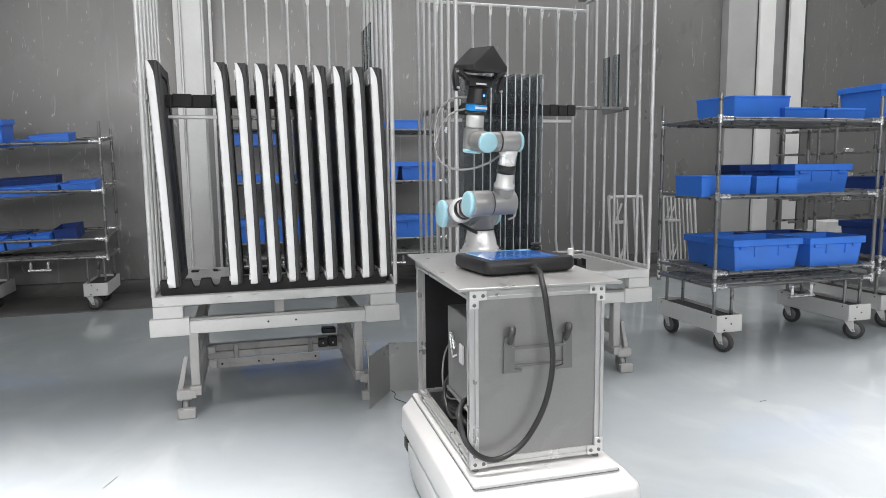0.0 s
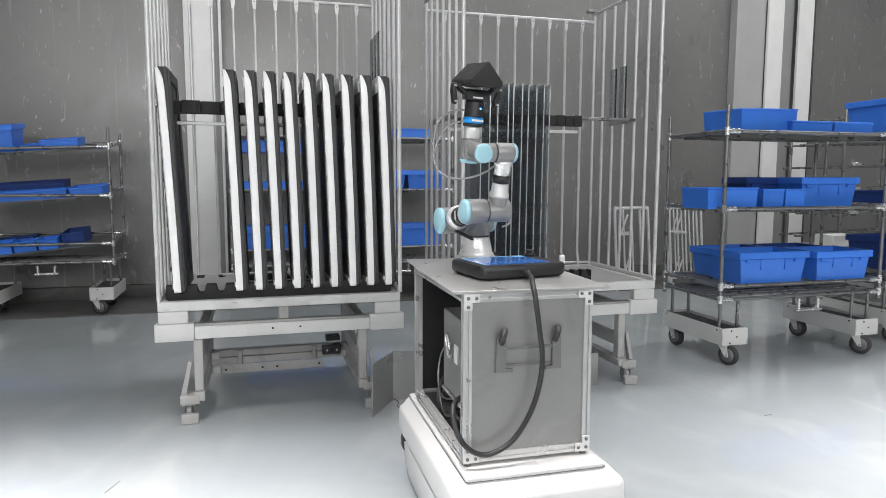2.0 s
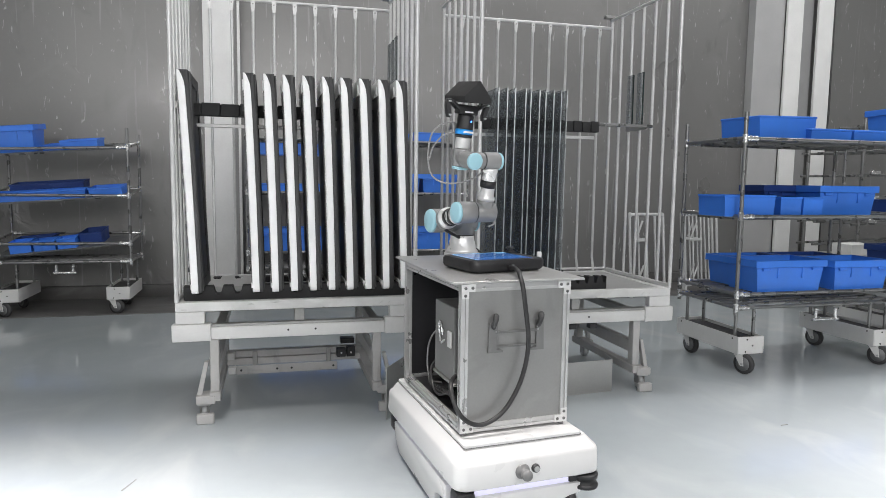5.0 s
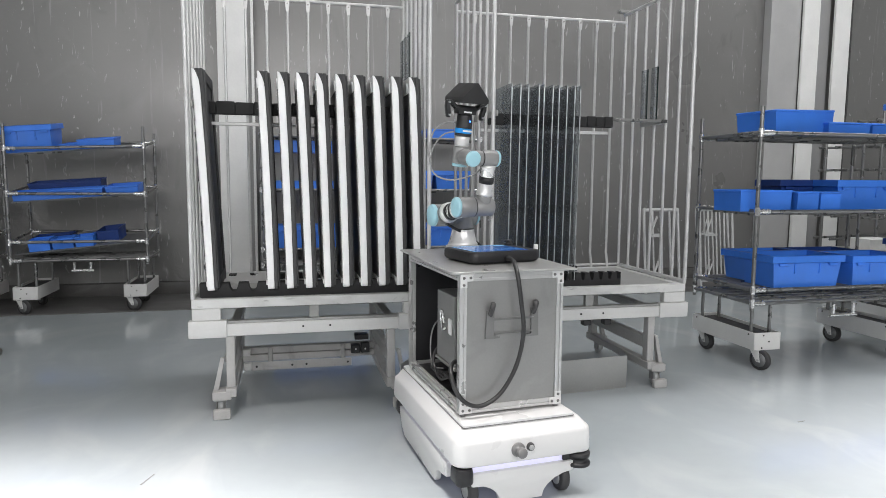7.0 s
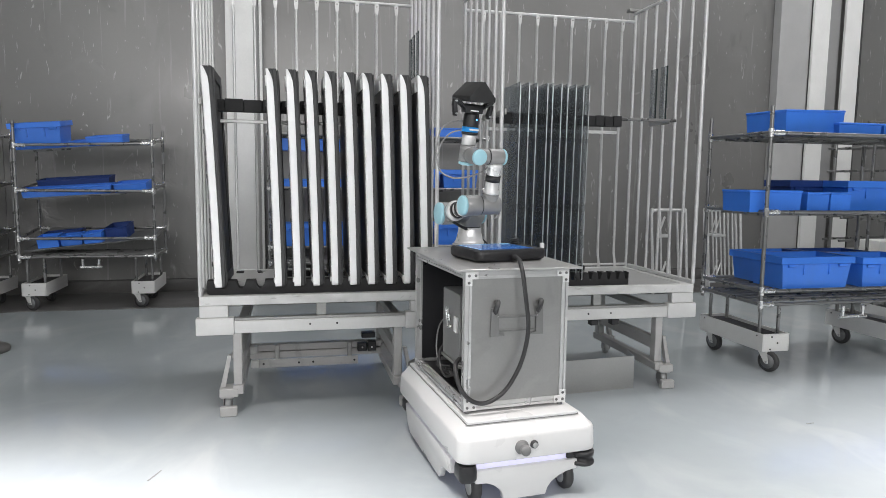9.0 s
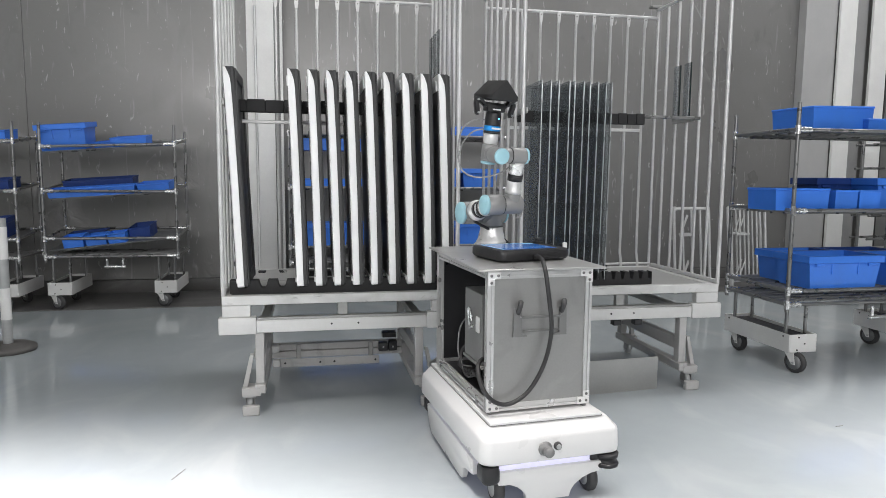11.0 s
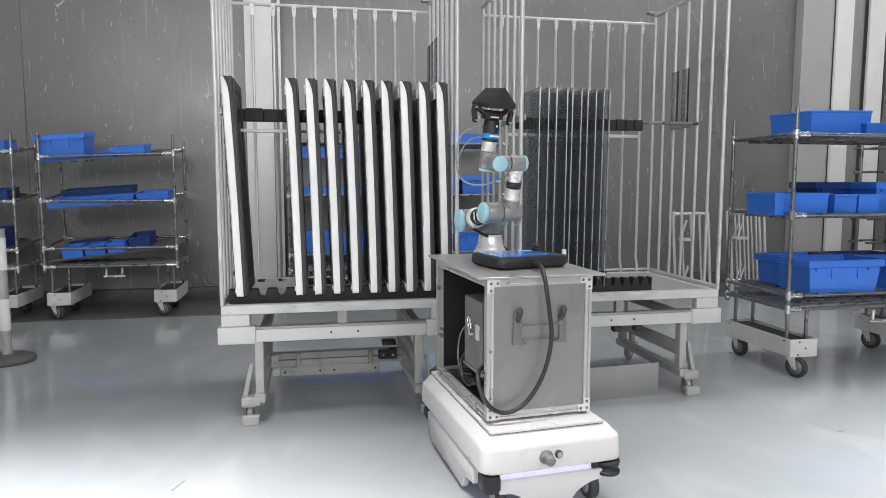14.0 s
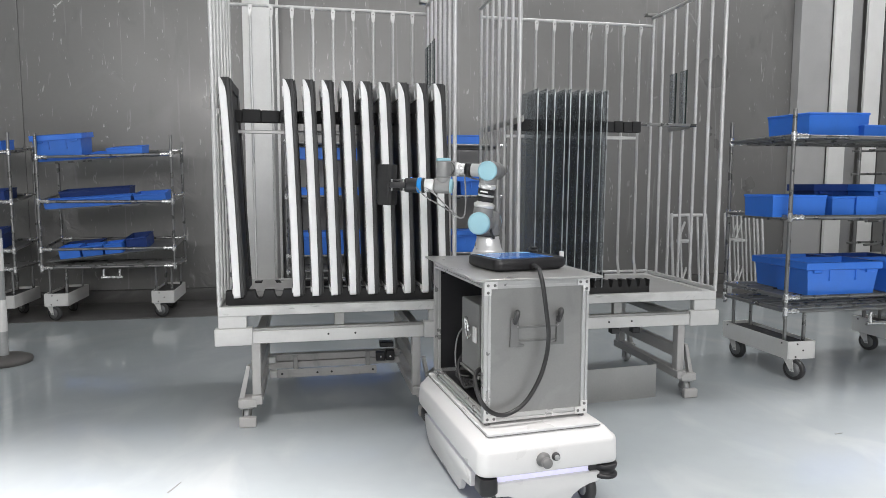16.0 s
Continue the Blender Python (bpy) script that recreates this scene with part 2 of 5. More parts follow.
M_LEDBLUE = glow("blue_indicator", (0.05, 0.2, 1.0), 6.0)


# ---- mesh helpers ----
def box(bm, x0, x1, y0, y1, z0, z1, bevel=0.0, seg=1):
    m = Matrix.LocRotScale(((x0 + x1) / 2, (y0 + y1) / 2, (z0 + z1) / 2), None, (x1 - x0, y1 - y0, z1 - z0))
    vs = bmesh.ops.create_cube(bm, size=1, matrix=m)["verts"]
    if bevel:
        es = list({e for v in vs for e in v.link_edges})
        bmesh.ops.bevel(bm, geom=es, offset=bevel, segments=seg, affect="EDGES", profile=0.5)
    return bm


def cyl(bm, p, q, r, n=12, r2=None):
    p, q = Vector(p), Vector(q)
    d = q - p
    m = Matrix.Translation((p + q) / 2) @ d.to_track_quat("Z", "Y").to_matrix().to_4x4()
    bmesh.ops.create_cone(bm, cap_ends=True, segments=n, radius1=r, radius2=r if r2 is None else r2, depth=d.length, matrix=m)
    return bm


def lathe(bm, p, q, profile, n=24):
    """Rings of (distance along p to q, radius), closed at both ends."""
    p, q = Vector(p), Vector(q)
    d = (q - p).normalized()
    rot = d.to_track_quat("Z", "Y").to_matrix()
    rings = []
    for h, r in profile:
        rings.append([bm.verts.new(p + d * h + rot @ Vector((r * math.cos(2 * math.pi * k / n), r * math.sin(2 * math.pi * k / n), 0))) for k in range(n)])
    for a, b in zip(rings, rings[1:]):
        for k in range(n):
            bm.faces.new((a[k], a[(k + 1) % n], b[(k + 1) % n], b[k]))
    bm.faces.new(rings[0][::-1])
    bm.faces.new(rings[-1])
    return bm


def tube(bm, pts, r, n=10):
    pts = [Vector(p) for p in pts]
    rings = []
    up = Vector((0.13, 0.2, 0.97)).normalized()
    for k, p in enumerate(pts):
        d = (pts[min(k + 1, len(pts) - 1)] - pts[max(k - 1, 0)]).normalized()
        a = d.cross(up)
        if a.length < 0.05:
            a = d.cross(Vector((1, 0.3, 0)))
        a.normalize()
        b = d.cross(a).normalized()
        up = a.cross(d).normalized()
        rings.append([bm.verts.new(p + r * (math.cos(2 * math.pi * j / n) * a + math.sin(2 * math.pi * j / n) * b)) for j in range(n)])
    for a, b in zip(rings, rings[1:]):
        for j in range(n):
            bm.faces.new((a[j], a[(j + 1) % n], b[(j + 1) % n], b[j]))
    bm.faces.new(rings[0][::-1])
    bm.faces.new(rings[-1])
    bmesh.ops.recalc_face_normals(bm, faces=bm.faces)
    return bm


def curve_pts(ctrl, per=8):
    """Catmull-Rom through the control points."""
    c = [Vector(p) for p in ctrl]
    c = [2 * c[0] - c[1]] + c + [2 * c[-1] - c[-2]]
    out = []
    for k in range(1, len(c) - 2):
        for j in range(per):
            u = j / per
            a, b, d, e = c[k - 1], c[k], c[k + 1], c[k + 2]
            out.append(0.5 * ((2 * b) + (d - a) * u + (2 * a - 5 * b + 4 * d - e) * u * u + (3 * b - a - 3 * d + e) * u ** 3))
    out.append(c[-2])
    return out


def prism(bm, outline, axis, a, b, bevel=0.0):
    """An outline of (u, v) pushed along an axis from a to b. axis x: (y, z); y: (x, z); z: (x, y)."""
    def at(u, v, w):
        return {"x": (w, u, v), "y": (u, w, v), "z": (u, v, w)}[axis]
    lo = [bm.verts.new(at(u, v, a)) for u, v in outline]
    hi = [bm.verts.new(at(u, v, b)) for u, v in outline]
    n = len(outline)
    fs = [bm.faces.new(lo), bm.faces.new(hi[::-1])]
    for k in range(n):
        fs.append(bm.faces.new((lo[(k + 1) % n], lo[k], hi[k], hi[(k + 1) % n])))
    bmesh.ops.recalc_face_normals(bm, faces=fs)
    if bevel:
        es = list({e for f in fs for e in f.edges})
        bmesh.ops.bevel(bm, geom=es, offset=bevel, segments=2, affect="EDGES", profile=0.5)
    return bm


def mesh_of(bm, name, material):
    for e in bm.edges:
        e.smooth = len(e.link_faces) == 2 and e.calc_face_angle(3.0) < 0.7
    for f in bm.faces:
        f.smooth = True
    me = bpy.data.meshes.new(name)
    bm.to_mesh(me)
    bm.free()
    me.materials.append(material)
    return me


def part(name, bm, material, parent=None, label="", m=None):
    ob = new(name, bm if isinstance(bm, bpy.types.Mesh) else mesh_of(bm, name, material))
    if parent:
        ob.parent = parent
    if m:
        ob.matrix_basis = m
    if label:
        tagged(ob, label)
    return ob


def B():
    return bmesh.new()


def thing(name, m, label, category, group="", kind=""):
    ob = new(name)
    ob.matrix_basis = m
    ob.empty_display_size = 0.05
    return tagged(ob, label, category, group, kind)


# ---- the hall ----
WALL_Y = 8.0
X0, X1, Y0, TOP = -8.0, 14.0, -6.2, 6.2

floor = tagged(part("floor", box(B(), X0, X1, Y0, WALL_Y + 0.3, -0.2, 0), M_FLOOR), "glossy grey-green epoxy floor of the hall", "floor", kind="structure")
wall_north = tagged(part("wall_north", box(B(), X0, X1, WALL_Y + 0.02, WALL_Y + 0.3, 0, TOP), M_WALLDARK), "grey sheet metal wall with vertical joints", "wall", kind="structure")
edges = [X0] + [-5.13 + 2.14 * k for k in range(9)]
edges = [e for e in edges if e < X1 - 0.3] + [X1]
for k, (a, b) in enumerate(zip(edges, edges[1:])):
    part("panel", box(B(), a + (0.0025 if k == 2 else 0.0001), b - (0.0025 if k == 1 else 0.0001), WALL_Y, WALL_Y + 0.019, 0.148, TOP - 0.01), M_WALL, wall_north)
tagged(part("baseboard", box(B(), X0, X1, WALL_Y - 0.035, WALL_Y + 0.018, 0.0, 0.14, 0.008, 2), M_SKIRT), "dark concrete kerb along the foot of the metal wall", "baseboard", kind="structure")
tagged(part("floor_strip", box(B(), X0 + 0.01, X1 - 0.01, 6.98, WALL_Y - 0.037, 0.0005, 0.004, 0.001), M_STRIP), "dark grey strip of floor along the wall", "floor", kind="structure")
tagged(part("wall_west", box(B(), X0 - 0.2, X0, Y0, WALL_Y, 0, TOP), M_PLAIN), "plain pale plaster wall", "wall", kind="structure")
tagged(part("wall_east", box(B(), X1, X1 + 0.2, Y0, WALL_Y, 0, TOP), M_PLAIN), "plain pale plaster wall", "wall", kind="structure")
tagged(part("ceiling", box(B(), X0, X1, Y0, WALL_Y, TOP, TOP + 0.2), M_PLAIN), "plain pale ceiling of the hall", "ceiling", kind="structure")
south = B()
box(south, X0, X1, Y0 - 0.2, Y0, 0, 3.0)
box(south, X0, X1, Y0 - 0.2, Y0, 5.6, TOP)
box(south, X0, -6, Y0 - 0.2, Y0, 3.0, 5.6)
box(south, 7, X1, Y0 - 0.2, Y0, 3.0, 5.6)
tagged(part("wall_south", south, M_PLAIN), "plain pale plaster wall with a long window opening", "wall", kind="structure")


def column(x, name):
    """A steel column: two white flanges with a web between them, greyed for the recess's shade."""
    c = thing(name, pose(x, WALL_Y - 0.17, 0), "white painted steel column against the metal wall", "column", kind="structure")
    return c


col = column(-0.502, "column")
part("flange", box(B(), -0.09, 0.117, -0.01, 0.0, 0, TOP, 0.002), M_COLUMN, col)
part("side_plate", box(B(), -0.18, -0.09, 0.02, 0.16, 0, TOP, 0.002), M_COLUMN, col, "pale grey side plate")
part("web", box(B(), 0.117, 0.18, 0.03, 0.16, 0, TOP), M_COLSHADE, col, "recessed web, greyed for its shade")
part("cable_duct", box(B(), 0.18, 0.211, -0.02, 0.02, 0, TOP, 0.004), M_COLUMN, col, "narrow white cable duct")
col = column(7.086, "column")
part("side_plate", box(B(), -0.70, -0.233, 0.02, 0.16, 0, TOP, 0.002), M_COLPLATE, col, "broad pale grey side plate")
part("flange", box(B(), -0.233, 0.018, -0.04, 0.0, 0, TOP, 0.002), M_COLUMN, col)
part("web", box(B(), 0.018, 0.27, 0.06, 0.16, 0, TOP), M_COLSHADE, col, "recessed web, greyed for its shade")
part("flange", box(B(), 0.27, 0.52, -0.04, 0.0, 0, TOP, 0.002), M_COLUMN, col)
part("cable", tube(B(), curve_pts([(0.54, -0.02, TOP), (0.54, -0.03, 3.4), (0.55, -0.03, 2.4), (0.54, -0.02, 1.9), (0.54, -0.03, 0.2)]), 0.014, 6), M_RUBBER, col, "black cable down the column")


# ---- rod cages on wheels ----
RW, RD = 1.354, 0.90


def rack(x, label):
    """A stillage with a rod cage on a white frame. Origin at the front left foot of the frame's outline, on the floor."""
    r = thing("cage_trolley", pose(x, 3.721, 0), label, "trolley", "rod cage trolleys")
    # lower frame with wide corner plates
    part("lower_beam", box(B(), 0.2, RW - 0.2, 0.0, 0.05, 0.461, 0.53, 0.003), M_RACK, r)
    part("lower_beam", box(B(), 0.2, RW - 0.2, RD - 0.05, RD, 0.461, 0.53, 0.003), M_RACK, r)
    for xx in (0.215, RW - 0.265):
        part("cross_beam", box(B(), xx, xx + 0.05, 0.05, RD - 0.05, 0.475, 0.525, 0.003), M_RACKDK, r)
    for xx in (0.0, RW - 0.2):
        for yy in (-0.008, RD - 0.05):
            part("corner_plate", box(B(), xx, xx + 0.2, yy, yy + 0.058, 0.455, 0.55, 0.006, 2), M_RACK, r)
            part("corner_block", box(B(), xx + 0.02 if xx == 0 else xx + 0.03, xx + 0.17 if xx == 0 else xx + 0.18, yy + 0.01, yy + 0.06, 0.551, 0.617, 0.003), M_RACK, r)
    for yy in (0.002, RD - 0.048):
        part("dark_runner", box(B(), 0.205, RW - 0.205, yy, yy + 0.044, 0.5305, 0.546, 0.002), M_RACKDK, r, "dull steel runner on the lower beam")
    part("middle_post", box(B(), 0.645, 0.70, 0.012, 0.05, 0.5465, 0.6175, 0.003), M_RACKDK, r)
    for xx in (0.61, 0.76):
        part("bolt", cyl(B(), (xx, -0.003, 0.5), (xx, 0.003, 0.5), 0.006, 10), M_BLACK, r)
    # upper frame
    part("upper_beam", box(B(), 0.02, RW - 0.02, 0.0, 0.045, 0.618, 0.669, 0.003), M_RACK, r)
    part("upper_beam", box(B(), 0.02, RW - 0.02, RD - 0.045, RD, 0.618, 0.669, 0.003), M_RACK, r)
    for xx in (0.02, RW - 0.065):
        part("upper_side_beam", box(B(), xx, xx + 0.045, 0.046, RD - 0.046, 0.618, 0.667, 0.003), M_RACK, r)
    part("tray", box(B(), 0.066, RW - 0.066, 0.046, RD - 0.046, 0.655, 0.663), M_TRAY, r, "dull grey steel tray")
    # legs, foot beams, castors and floor stops
    for side, xx in ((0, 0.19), (1, RW - 0.265)):
        for yy in (0.02, RD - 0.08):
            part("leg", box(B(), xx, xx + 0.048, yy, yy + 0.06, 0.165, 0.46, 0.004), M_RACKLOW, r)
        part("foot_beam", box(B(), xx - 0.005, xx + 0.053, 0.0, RD, 0.115, 0.165, 0.004), M_RACKLOW, r)
        o = -1 if side == 0 else 1
        cx = xx + 0.024
        part("side_rail", box(B(), xx + 0.01, xx + 0.05, 0.082, RD - 0.082, 0.24, 0.32, 0.004), M_RACKLOW, r)
        for yy in (0.05, RD - 0.05):
            part("end_plate", box(B(), min(cx, cx + o * 0.1), max(cx, cx + o * 0.1), yy - 0.054, yy + 0.054, 0.102, 0.148, 0.003), M_RACKLOW, r)
            bm = B()
            prism(bm, [(cx + o * 0.035, 0.33), (cx + o * 0.055, 0.33), (cx + o * 0.097, 0.149), (cx + o * 0.07, 0.149)], "y", yy - 0.018, yy + 0.018)
            part("brace", bm, M_RACKLOW, r)
            castor = part("castor", box(B(), cx + o * 0.06 - 0.035, cx + o * 0.06 + 0.035, yy - 0.035, yy + 0.035, 0.088, 0.102, 0.003), M_HUB, r)
            w = B()
            lathe(w, (cx + o * 0.06 - 0.016, yy + 0.02, 0.045), (cx + o * 0.06 + 0.016, yy + 0.02, 0.045), [(0, 0.036), (0.005, 0.044), (0.027, 0.044), (0.032, 0.036)], 20)
            part("wheel", w, M_HUB, castor, "pale plastic wheel")
            for s in (-1, 1):
                fk = box(B(), cx + o * 0.06 + s * 0.022 - 0.002, cx + o * 0.06 + s * 0.022 + 0.002, yy - 0.015, yy + 0.035, 0.035, 0.088)
                part("fork_leg", fk, M_RACKDK, castor)
        part("floor_stop", box(B(), cx + o * 0.05 - 0.045, cx + o * 0.05 + 0.045, -0.035, 0.0, 0.001, 0.055, 0.004), M_RACKLOW, r)
    # cage: rear rods, side rods, rails
    zt, zr = 0.669, 2.498
    part("rear_rail", cyl(B(), (0.03, RD, zr), (RW - 0.015, RD, zr), 0.011, 12), M_ROD, r)
    part("rear_foot_rail", cyl(B(), (0.03, RD - 0.02, zt + 0.02), (RW - 0.03, RD - 0.02, zt + 0.02), 0.009, 10), M_ROD, r)
    for k in range(9):
        xx = 0.425 - 0.133 * 2 + k * 0.1335
        rod = part("rod", tube(B(), [(xx, RD - 0.03, zt), (xx, RD - 0.025, zt + 0.04), (xx, RD - 0.004, zt + 0.11), (xx, RD - 0.002, zr - 0.05)], 0.0098, 8), M_ROD, r)
        tip = [(-0.0085, -0.075), (-0.013, -0.04), (-0.0135, -0.012), (-0.009, -0.002), (0.009, -0.002), (0.0135, -0.012), (0.013, -0.04), (0.0085, -0.075)]
        part("flat_end", prism(B(), [(xx + u, zr + v) for u, v in tip], "y", RD - 0.0165, RD - 0.0115), M_ROD, rod)
        part("bolt", cyl(B(), (xx, RD - 0.022, zr - 0.025), (xx, RD - 0.016, zr - 0.025), 0.005, 8), M_RACKDK, rod)
    for xx in (0.027, RW - 0.018):
        part("side_rail_top", cyl(B(), (xx, 0.02, zr + 0.06), (xx, RD + 0.02, zr + 0.06), 0.013, 10), M_ROD, r)
        part("side_foot_rail", box(B(), xx - 0.012, xx + 0.012, 0.03, RD - 0.04, zt + 0.001, zt + 0.025, 0.003), M_ROD, r)
        for k in range(7):
            yy = 0.02 + k * (RD - 0.02) / 6
            part("rod" if k else "corner_post", cyl(B(), (xx, yy, zt), (xx, yy, zr + 0.05), 0.0102 if k else 0.0125, 10), M_ROD, r)
    part("end_bracket", box(B(), RW - 0.07, RW + 0.02, RD - 0.0, RD + 0.05, zr + 0.075, zr + 0.095, 0.003), M_RACKDK, r, "dark flat bracket")
    # middle bar that carries the upper comb
    part("middle_bar", box(B(), 0.03, RW - 0.02, 0.29, 0.315, 1.715, 1.735, 0.003), M_PIPE, r)
    part("pale_bar", box(B(), 0.03, RW - 0.1 if x < 0 else 0.92, 0.32, 0.335, 1.628, 1.648, 0.003), M_ROD, r, "pale flat bar under the comb")
    part("side_bar", box(B(), 0.045, 0.057, 0.02, RD - 0.01, 1.70, 1.735, 0.002), M_RACKDK, r)
    part("side_bar", box(B(), RW - 0.06, RW - 0.042, 0.318, 0.58, 1.705, 1.735, 0.002), M_RACKDK, r)
    return r


def comb(name, x, length, y, z0, z1, depth, slots, label, m=None):
    """A black foam comb with upright slots."""
    c = thing(name, pose(x, y, 0), label, "comb")
    bm = B()
    n = slots
    w = length / n
    out = [(0, z0)]
    h = (z1 - z0) * 0.55
    for k in range(n):
        a = k * w
        out += [(a, z1), (a + w * 0.5, z1), (a + w * 0.58, z1 - h * 0.75), (a + w * 0.66, z1 - h), (a + w * 0.84, z1 - h), (a + w * 0.92, z1 - h * 0.75)]
    out += [(length, z1), (length, z0)]
    prism(bm, out[::-1], "y", 0, depth)
    part("body", bm, M_FOAM, c)
    return c


def strip(x, length, y, zz, depth, n, label):
    """A black foam strip of many blocks with narrow cuts between them."""
    c = thing("foam_strip", pose(x, y, 0), label, "comb")
    z0, z1 = zz
    part("backing", box(B(), 0, length, depth * 0.4, depth, z0, z1 - 0.006, 0.002), M_FOAM, c)
    w = length / n
    for k in range(n):
        part("foam_block", box(B(), k * w + 0.002, (k + 1) * w - 0.002, 0, depth * 0.4 - 0.0005, z0 + 0.001, z1 - (0.0 if k % 2 else 0.004), 0.003), M_FOAM, c)
    return c


left_rack = rack(-0.504, "pale steel cage trolley holding black and white framed panels")
right_rack = rack(1.187, "pale steel cage trolley holding dark thin sheets")
part("switch_box", box(B(), 0.925, 0.985, 0.5, 0.548, 0.195, 0.25, 0.004), M_BLACK, left_rack, "black limit switch box")
part("switch_box", box(B(), 0.99, 1.045, 0.5, 0.548, 0.195, 0.26, 0.004), M_BLACK, left_rack, "black limit switch box")
part("switch_cover", box(B(), 0.955, 1.045, 0.549, 0.62, 0.271, 0.305, 0.004), M_BLACK, left_rack, "black cover over the switches")
for xx in (0.955, 1.017):
    part("screw", cyl(B(), (xx, 0.497, 0.222), (xx, 0.5, 0.222), 0.006, 10), M_TEXT, left_rack)
for zz, nm in ((0.211, "cross_rail"), (0.164, "cross_rail")):
    part(nm, box(B(), 0.245, RW - 0.27, 0.55, 0.6, zz, zz + 0.042, 0.003), M_RACKLOW, left_rack)
for xx in (0.4, 0.86):
    part("rail_plate", box(B(), xx, xx + 0.03, 0.535, 0.549, 0.15, 0.25, 0.003), M_RACKDK, left_rack)
low = part("low_plate", box(B(), 0.3, 0.93, 0.527, 0.5345, 0.108, 0.162, 0.003), M_RACKLOW, left_rack, "pale drilled plate under the rails")
for xx in (0.33, 0.55, 0.64, 0.905):
    part("bolt", cyl(B(), (xx, 0.523, 0.135), (xx, 0.5275, 0.135), 0.007, 10), M_BLACK, low)
for xx, zz in ((0.25, 0.21), (0.255, 0.118)):
    part("clamp_block", box(B(), xx, xx + 0.045, 0.5, 0.548, zz, zz + 0.045, 0.004), M_RACK, left_rack, "pale clamp block on the rails")
for xx in (0.64, 0.78):
    part("hanger", box(B(), xx, xx + 0.05, 0.02, 0.07, 0.42, 0.455, 0.003), M_BLACK, right_rack, "small black hanger")

for rx, n0 in ((-0.504, 12), (1.187, 14)):
    comb("foam_comb", rx + 0.055, 1.24 if n0 == 12 else 0.86, 3.80, 0.664, 0.745 if n0 != 12 else 0.742, 0.07, n0, "black foam comb on the trolley's tray")
    comb("foam_comb", rx + 0.055, 1.24 if n0 == 12 else 0.86, 4.45, 0.664, 0.70, 0.07, n0, "black foam comb on the trolley's tray")
    strip(rx + 0.05, 1.24 if n0 == 12 else 0.86, 3.955, (1.685, 1.757) if n0 == 12 else (1.668, 1.737), 0.05, n0, "black foam comb strip on the trolley's middle bar")
c = thing("notched_plate", pose(-0.40, 4.30, 0), "pale steel notched plate behind the foam comb", "plate")
bm = B()
prism(bm, [(0, 0.664), (0.34, 0.664), (0.34, 0.733), (0.25, 0.733), (0.24, 0.712), (0.20, 0.712), (0.19, 0.733), (0.12, 0.733), (0.11, 0.712), (0.07, 0.712), (0.06, 0.733), (0, 0.733)], "y", 0, 0.006)
part("plate", bm, M_RACK, c)


